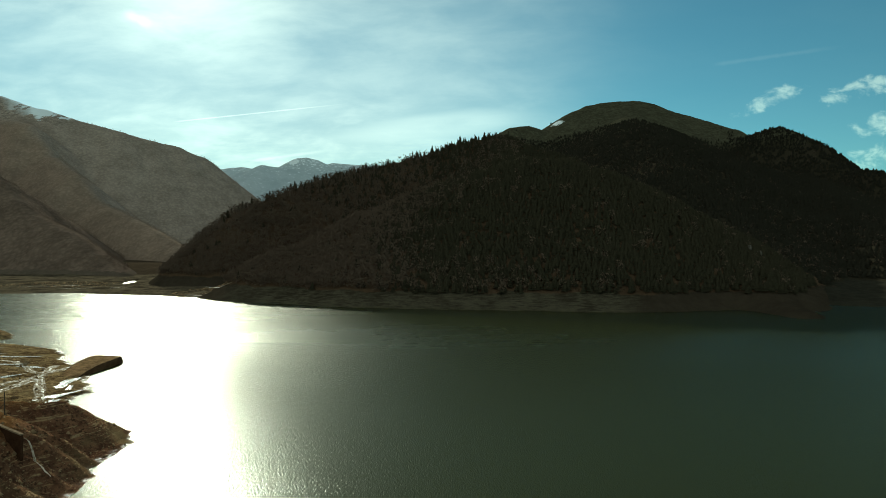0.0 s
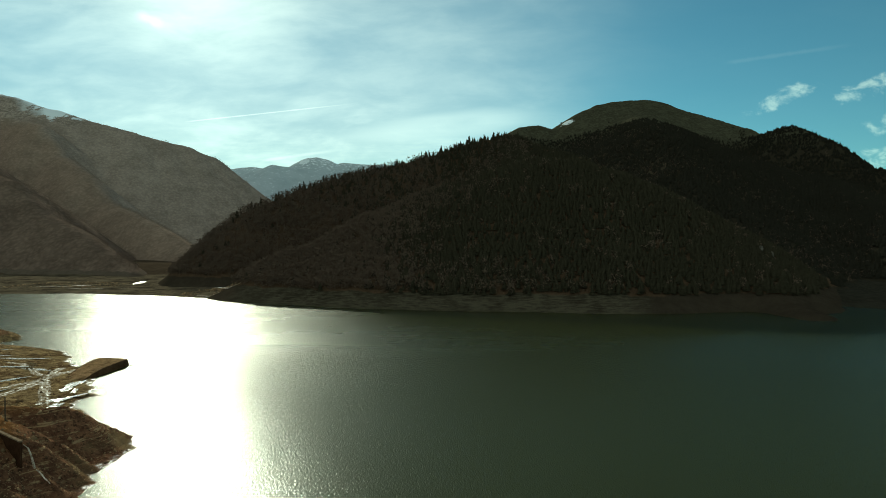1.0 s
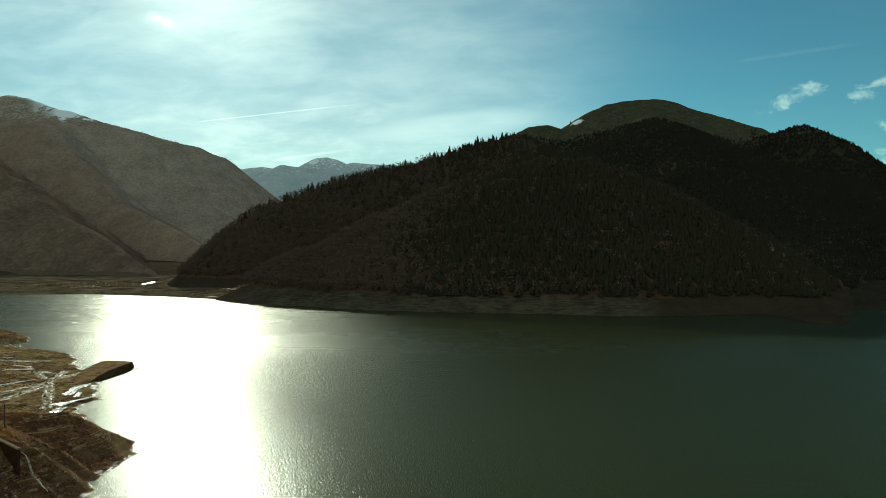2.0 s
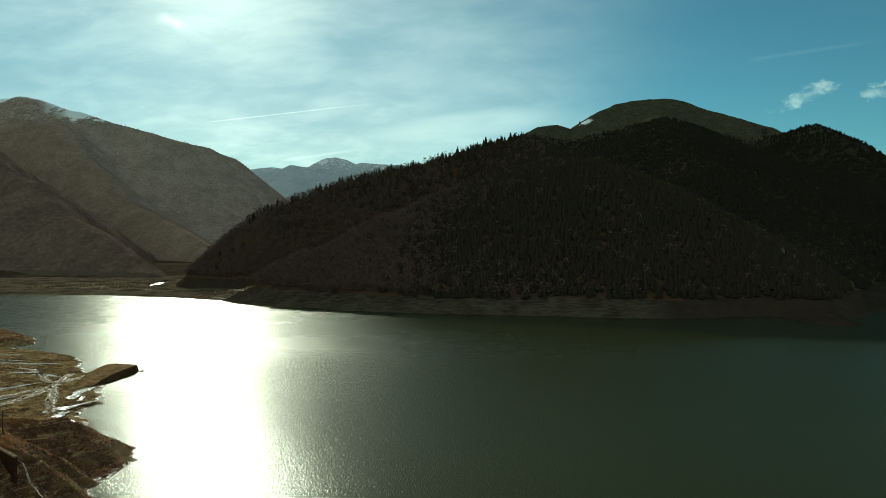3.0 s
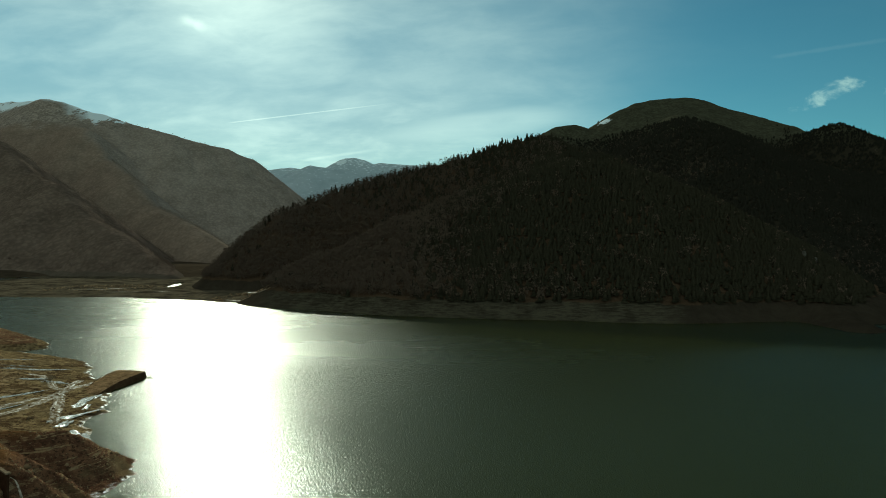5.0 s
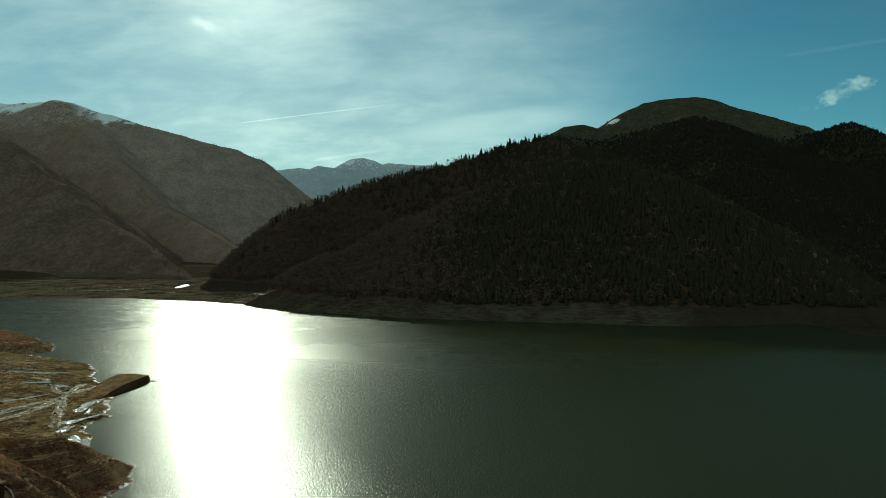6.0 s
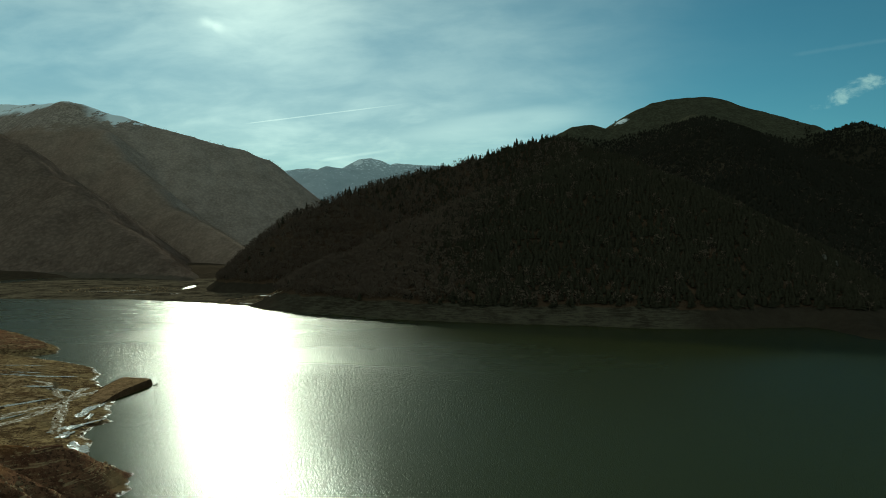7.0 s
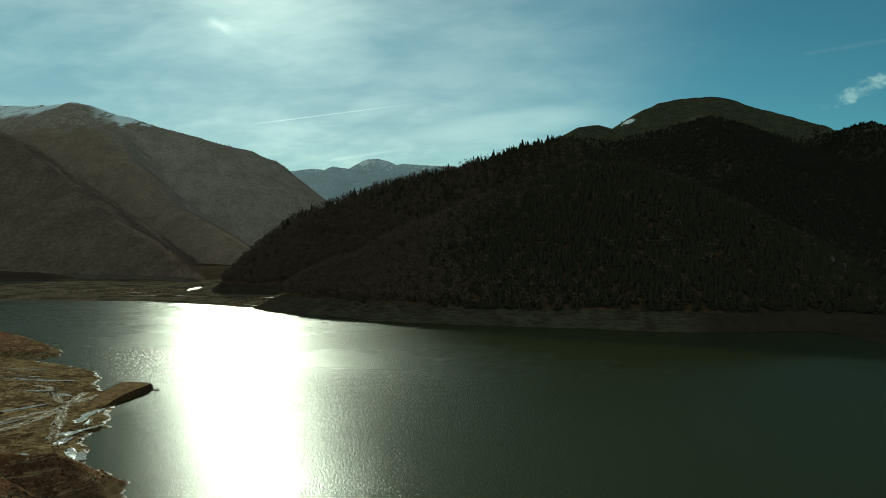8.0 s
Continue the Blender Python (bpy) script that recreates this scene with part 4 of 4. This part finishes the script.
def make_quay():
    """An earth-filled stone mole that runs out into the lake."""
    quay = tagged(new("quay"), "low stone mole with a packed earth top running into the lake", "quay")
    quay.location = (-166, 323, 0)
    right = [(-158.5, 300), (-159, 309), (-159, 317), (-158.4, 327), (-157.6, 339)]
    left = [(-167.5, 301), (-170, 312), (-172, 323), (-173, 332), (-173.6, 341)]
    top = [0.9, 1.9, 2.7, 3.1, 3.3]
    o = np.array((-166, 323, 0.0))
    cols, rows = 13, 25
    co, faces = [], []
    for i in range(rows):
        f = i / (rows - 1) * 4
        k, f = min(3, int(f)), f - min(3, int(f))
        rx, ry = (right[k][q] + (right[k + 1][q] - right[k][q]) * f for q in (0, 1))
        lx, ly = (left[k][q] + (left[k + 1][q] - left[k][q]) * f for q in (0, 1))
        h = top[k] + (top[k + 1] - top[k]) * f
        for j in range(cols):
            g = j / (cols - 1)
            rim = 0.35 if j in (0, cols - 1) else 0.0
            co.append((rx + (lx - rx) * g + RNG.uniform(-rim, rim), ry + (ly - ry) * g, h - rim * 0.4 + 0.3 * math.sin(math.pi * g) + RNG.uniform(-0.14, 0.14)))
    for i in range(rows - 1):
        for j in range(cols - 1):
            k = i * cols + j
            faces.append((k, k + cols, k + cols + 1, k + 1))
    mesh_part("deck", np.array(co) - o, faces, EARTH, quay)
    # courses of stone along the lake side, the end and the far side
    def face(name, path, tops):
        co, faces = [], []
        rows = 6
        fine = []
        for k in range(len(path) - 1):
            for q in range(6):
                f = q / 6
                fine.append((path[k][0] + (path[k + 1][0] - path[k][0]) * f, path[k][1] + (path[k + 1][1] - path[k][1]) * f, tops[k] + (tops[k + 1] - tops[k]) * f))
        fine.append((*path[-1], tops[-1]))
        mid = np.mean([p[:2] for p in fine], axis=0)
        for x, y, t in fine:
            out = np.array((x, y)) - o[:2]
            out /= np.linalg.norm(out) + 1e-6
            for r in range(rows):
                f = r / (rows - 1)
                b = 1.6 * (1 - f) + RNG.uniform(-0.12, 0.12) * (r < rows - 1)
                co.append((x + out[0] * b, y + out[1] * b, -2.0 + (t + 2.0) * f))
        for k in range(len(fine) - 1):
            for r in range(rows - 1):
                a = k * rows + r
                faces.append((a, a + rows, a + rows + 1, a + 1))
        mesh_part(name, np.array(co) - o, faces, STONE, quay)
    face("side_wall", right, top)
    face("end_wall", [right[-1], left[-1]], [3.3, 3.3])
    face("side_wall", left[::-1], top[::-1])
    for dx, dy, turn in ((-155.6, 340, 20), (-154.6, 338.2, 65), (-156.4, 341.2, -10)):
        bm = bmesh.new()
        bmesh.ops.create_cone(bm, cap_ends=True, segments=7, radius1=0.16, radius2=0.11, depth=4.0, matrix=pose(dx + 166, dy - 323, 0.25, 90, 0, turn))
        part("driftwood", bm, TIMBER, quay, "washed-up driftwood log")
    return quay


make_quay()


def make_wall():
    """A concrete wall that holds up the terrace, with a lighter coping."""
    wall = tagged(new("retaining_wall"), "weathered concrete retaining wall, darkened for shade, with a pale coping", "wall")
    line = [(-134, 190), (-122, 179.5), (-112, 172), (-105, 167), (-99.5, 163.2)]
    wall.location = (-112, 172, 12)
    for name, z0, z1, thick, mat_ in (("body", -3.4, 2.7, 0.5, CONCRETE), ("coping", 2.702, 3.05, 0.85, COPING)):
        bm = bmesh.new()
        rows = []
        for k, (x, y) in enumerate(line):
            x0, y0 = line[max(0, k - 1)]
            x1, y1 = line[min(len(line) - 1, k + 1)]
            d = Vector((x1 - x0, y1 - y0, 0)).normalized()
            s = Vector((-d.y, d.x, 0)) * thick * 0.5
            c = Vector((x + 112, y - 172, 0))
            fall = Vector((0, 0, (3 - k) * 0.25 - 0.4))
            rows.append([bm.verts.new(c + s * q + Vector((0, 0, zz)) + fall) for q, zz in ((1, z0), (1, z1), (-1, z1), (-1, z0))])
        for a, b in zip(rows[:-1], rows[1:]):
            for i in range(4):
                bm.faces.new((a[i], b[i], b[(i + 1) % 4], a[(i + 1) % 4]))
        bm.faces.new(rows[0])
        bm.faces.new(rows[-1][::-1])
        bmesh.ops.recalc_face_normals(bm, faces=bm.faces)
        bmesh.ops.bevel(bm, geom=list(bm.edges), offset=0.04, segments=1, affect="EDGES")
        part(name, bm, mat_, wall)
    return wall


make_wall()


def make_pole():
    x, y = -113.6, 179.0
    z = float(near_z(np.array([x]), np.array([y]))[0])
    pole = tagged(new("utility_pole"), "weathered dark timber pole with a slanting brace", "pole")
    pole.location = (x, y, z)
    bm = bmesh.new()
    bmesh.ops.create_cone(bm, cap_ends=True, segments=10, radius1=0.17, radius2=0.12, depth=6.6, matrix=pose(0, 0, 2.9))
    part("shaft", bm, TIMBER, pole)
    bm = bmesh.new()
    bmesh.ops.create_cone(bm, cap_ends=True, segments=8, radius1=0.1, radius2=0.08, depth=4.6, matrix=pose(-1.05, -0.75, 1.6, 0, 0, 0) @ Matrix.Rotation(radians(38), 4, Vector((-0.6, 0.8, 0))))
    part("brace", bm, TIMBER, pole)
    return pole


make_pole()


def make_bush():
    """A bare shrub: stems that fan out from one root and fork into twigs."""
    rng = random.Random(5)
    x, y = BUSH_AT
    bush = tagged(new("bush"), "pale leafless bush standing on the mud flat", "bush")
    bush.location = (x, y, float(near_z(np.array([x]), np.array([y]))[0]))

    def shoot(bm, a, b, r0, r1):
        d = b - a
        m = Matrix.Translation((a + b) / 2) @ d.to_track_quat("Z", "Y").to_matrix().to_4x4()
        bmesh.ops.create_cone(bm, segments=5, radius1=r0, radius2=r1, depth=d.length, matrix=m)

    stems, twigs = bmesh.new(), bmesh.new()
    for k in range(26):
        turn, lean = rng.uniform(0, 2 * math.pi), rng.uniform(0.1, 1.15)
        d = Vector((math.cos(turn) * math.sin(lean), math.sin(turn) * math.sin(lean), math.cos(lean)))
        tip = d * rng.uniform(2.0, 3.6)
        shoot(stems, Vector((0, 0, -0.2)), tip, 0.06, 0.03)
        for q in range(5):
            a = tip * rng.uniform(0.4, 1.0)
            shoot(twigs, a, a + (d + Vector([rng.gauss(0, 0.5) for _ in range(3)])).normalized() * rng.uniform(0.7, 1.5), 0.03, 0.012)
    part("stems", stems, TWIG, bush)
    part("twigs", twigs, TWIG, bush)


make_bush()


def make_stream():
    stream = strip("stream", [(-98.6, 166.6), (-97.0, 166.2), (-95.3, 165.3), (-93.6, 164.7)], 0.6, FOAM, "thin white stream tumbling down a dark bank", "stream", lift=0.25, seed=7)
    bm = bmesh.new()
    z0 = float(near_z(np.array([-98.2]), np.array([166.2]))[0])
    z1 = max(13.4, z0 + 0.8)
    rows = []
    for k in range(7):
        f = k / 6
        c = Vector((-99.2 + 1.0 * math.sqrt(f), 163.5 + 2.7 * math.sqrt(f), z1 + (z0 - z1) * f))
        w = 0.14 + 0.26 * f
        rows.append([bm.verts.new(c + Vector((w * a, w * b, 0))) for a, b in ((0.6, 0.5), (0.3, -0.3), (-0.6, -0.5), (-0.3, 0.3))])
    for a, b in zip(rows[:-1], rows[1:]):
        for i in range(4):
            bm.faces.new((a[i], a[(i + 1) % 4], b[(i + 1) % 4], b[i]))
    bmesh.ops.recalc_face_normals(bm, faces=bm.faces)
    part("waterfall", bm, FOAM, stream, "white jet of falling water")


make_stream()


def make_rubble():
    """Loose stones all over the bare shore, the steep bank and the silt flat."""
    rng = np.random.default_rng(17)
    shapes = []
    for k in range(6):
        co = np.array([(1, 0, 0), (-1, 0, 0), (0, 1, 0), (0, -1, 0), (0, 0, 0.9), (0, 0, -0.6)], float) * rng.uniform(0.6, 1.1, (6, 1)) + rng.uniform(-0.25, 0.25, (6, 3))
        shapes.append((co, np.array([(0, 2, 4), (2, 1, 4), (1, 3, 4), (3, 0, 4), (2, 0, 5), (1, 2, 5), (3, 1, 5), (0, 3, 5)])))

    def strew(n, x0, x1, y0, y1, height, small, large, patchy, label):
        x, y = rng.uniform(x0, x1, n), rng.uniform(y0, y1, n)
        z = height(x, y)
        keep = (z > 0.05) & (fbm(x, y, patchy, 4, 95) + rng.uniform(-0.5, 0.6, n) > 0.0) & (x > -0.85 * y)
        x, y, z = x[keep], y[keep], z[keep]
        size = rng.uniform(small, large, len(x)) + 2.2 * large * rng.random(len(x)) ** 14
        wood("rubble", shapes, x, y, z + 0.3, size, size, ROCK, label, "stones")

    strew(26000, -330, -84, 105, 470, near_z, 0.15, 0.4, 25, "loose brown stones strewn over the lake bed")
    strew(5000, -152, -82, 118, 224, near_z, 0.12, 0.3, 8, "broken brown rock on a steep bank")
    for cx, cy, rx, ry in ((-500, 900, 70, 45), (-258, 785, 40, 50)):
        strew(2600, cx - rx, cx + rx, cy - ry, cy + ry, lambda a, b: np.maximum(delta_height(a, b), front_height(a, b)), 0.3, 0.8, 18, "pale stones heaped on a silt flat")


make_rubble()


def make_outcrops():
    """Two bare knobs of rock that break out of the wood near the end of the hill."""
    rng = random.Random(23)
    for x, y, wide, high in ((328.4, 742, 4.6, 4.2), (337.3, 738, 5.6, 3.6)):
        z = float(front_height(np.array([x]), np.array([y]))[0])
        bm = bmesh.new()
        bmesh.ops.create_icosphere(bm, subdivisions=3, radius=1.0)
        for v in bm.verts:
            k = 1 + 0.28 * noise.fractal(v.co * 1.7 + Vector((x, y, 0)), 0.8, 2.0, 4)
            v.co = Vector((v.co.x * wide * 0.5 * k, v.co.y * wide * 0.45 * k, v.co.z * high * k))
        me = bpy.data.meshes.new("rock")
        bm.to_mesh(me)
        bm.free()
        me.materials.append(PALE_ROCK)
        rock = new("rock", me)
        rock.matrix_world = pose(x, y, z + high * 0.75, rng.uniform(-8, 8), rng.uniform(-8, 8), rng.uniform(0, 360))
        tagged(rock, "pale bare rock outcrop among dark trees", "rock", "outcrops on the wooded hill")


make_outcrops()
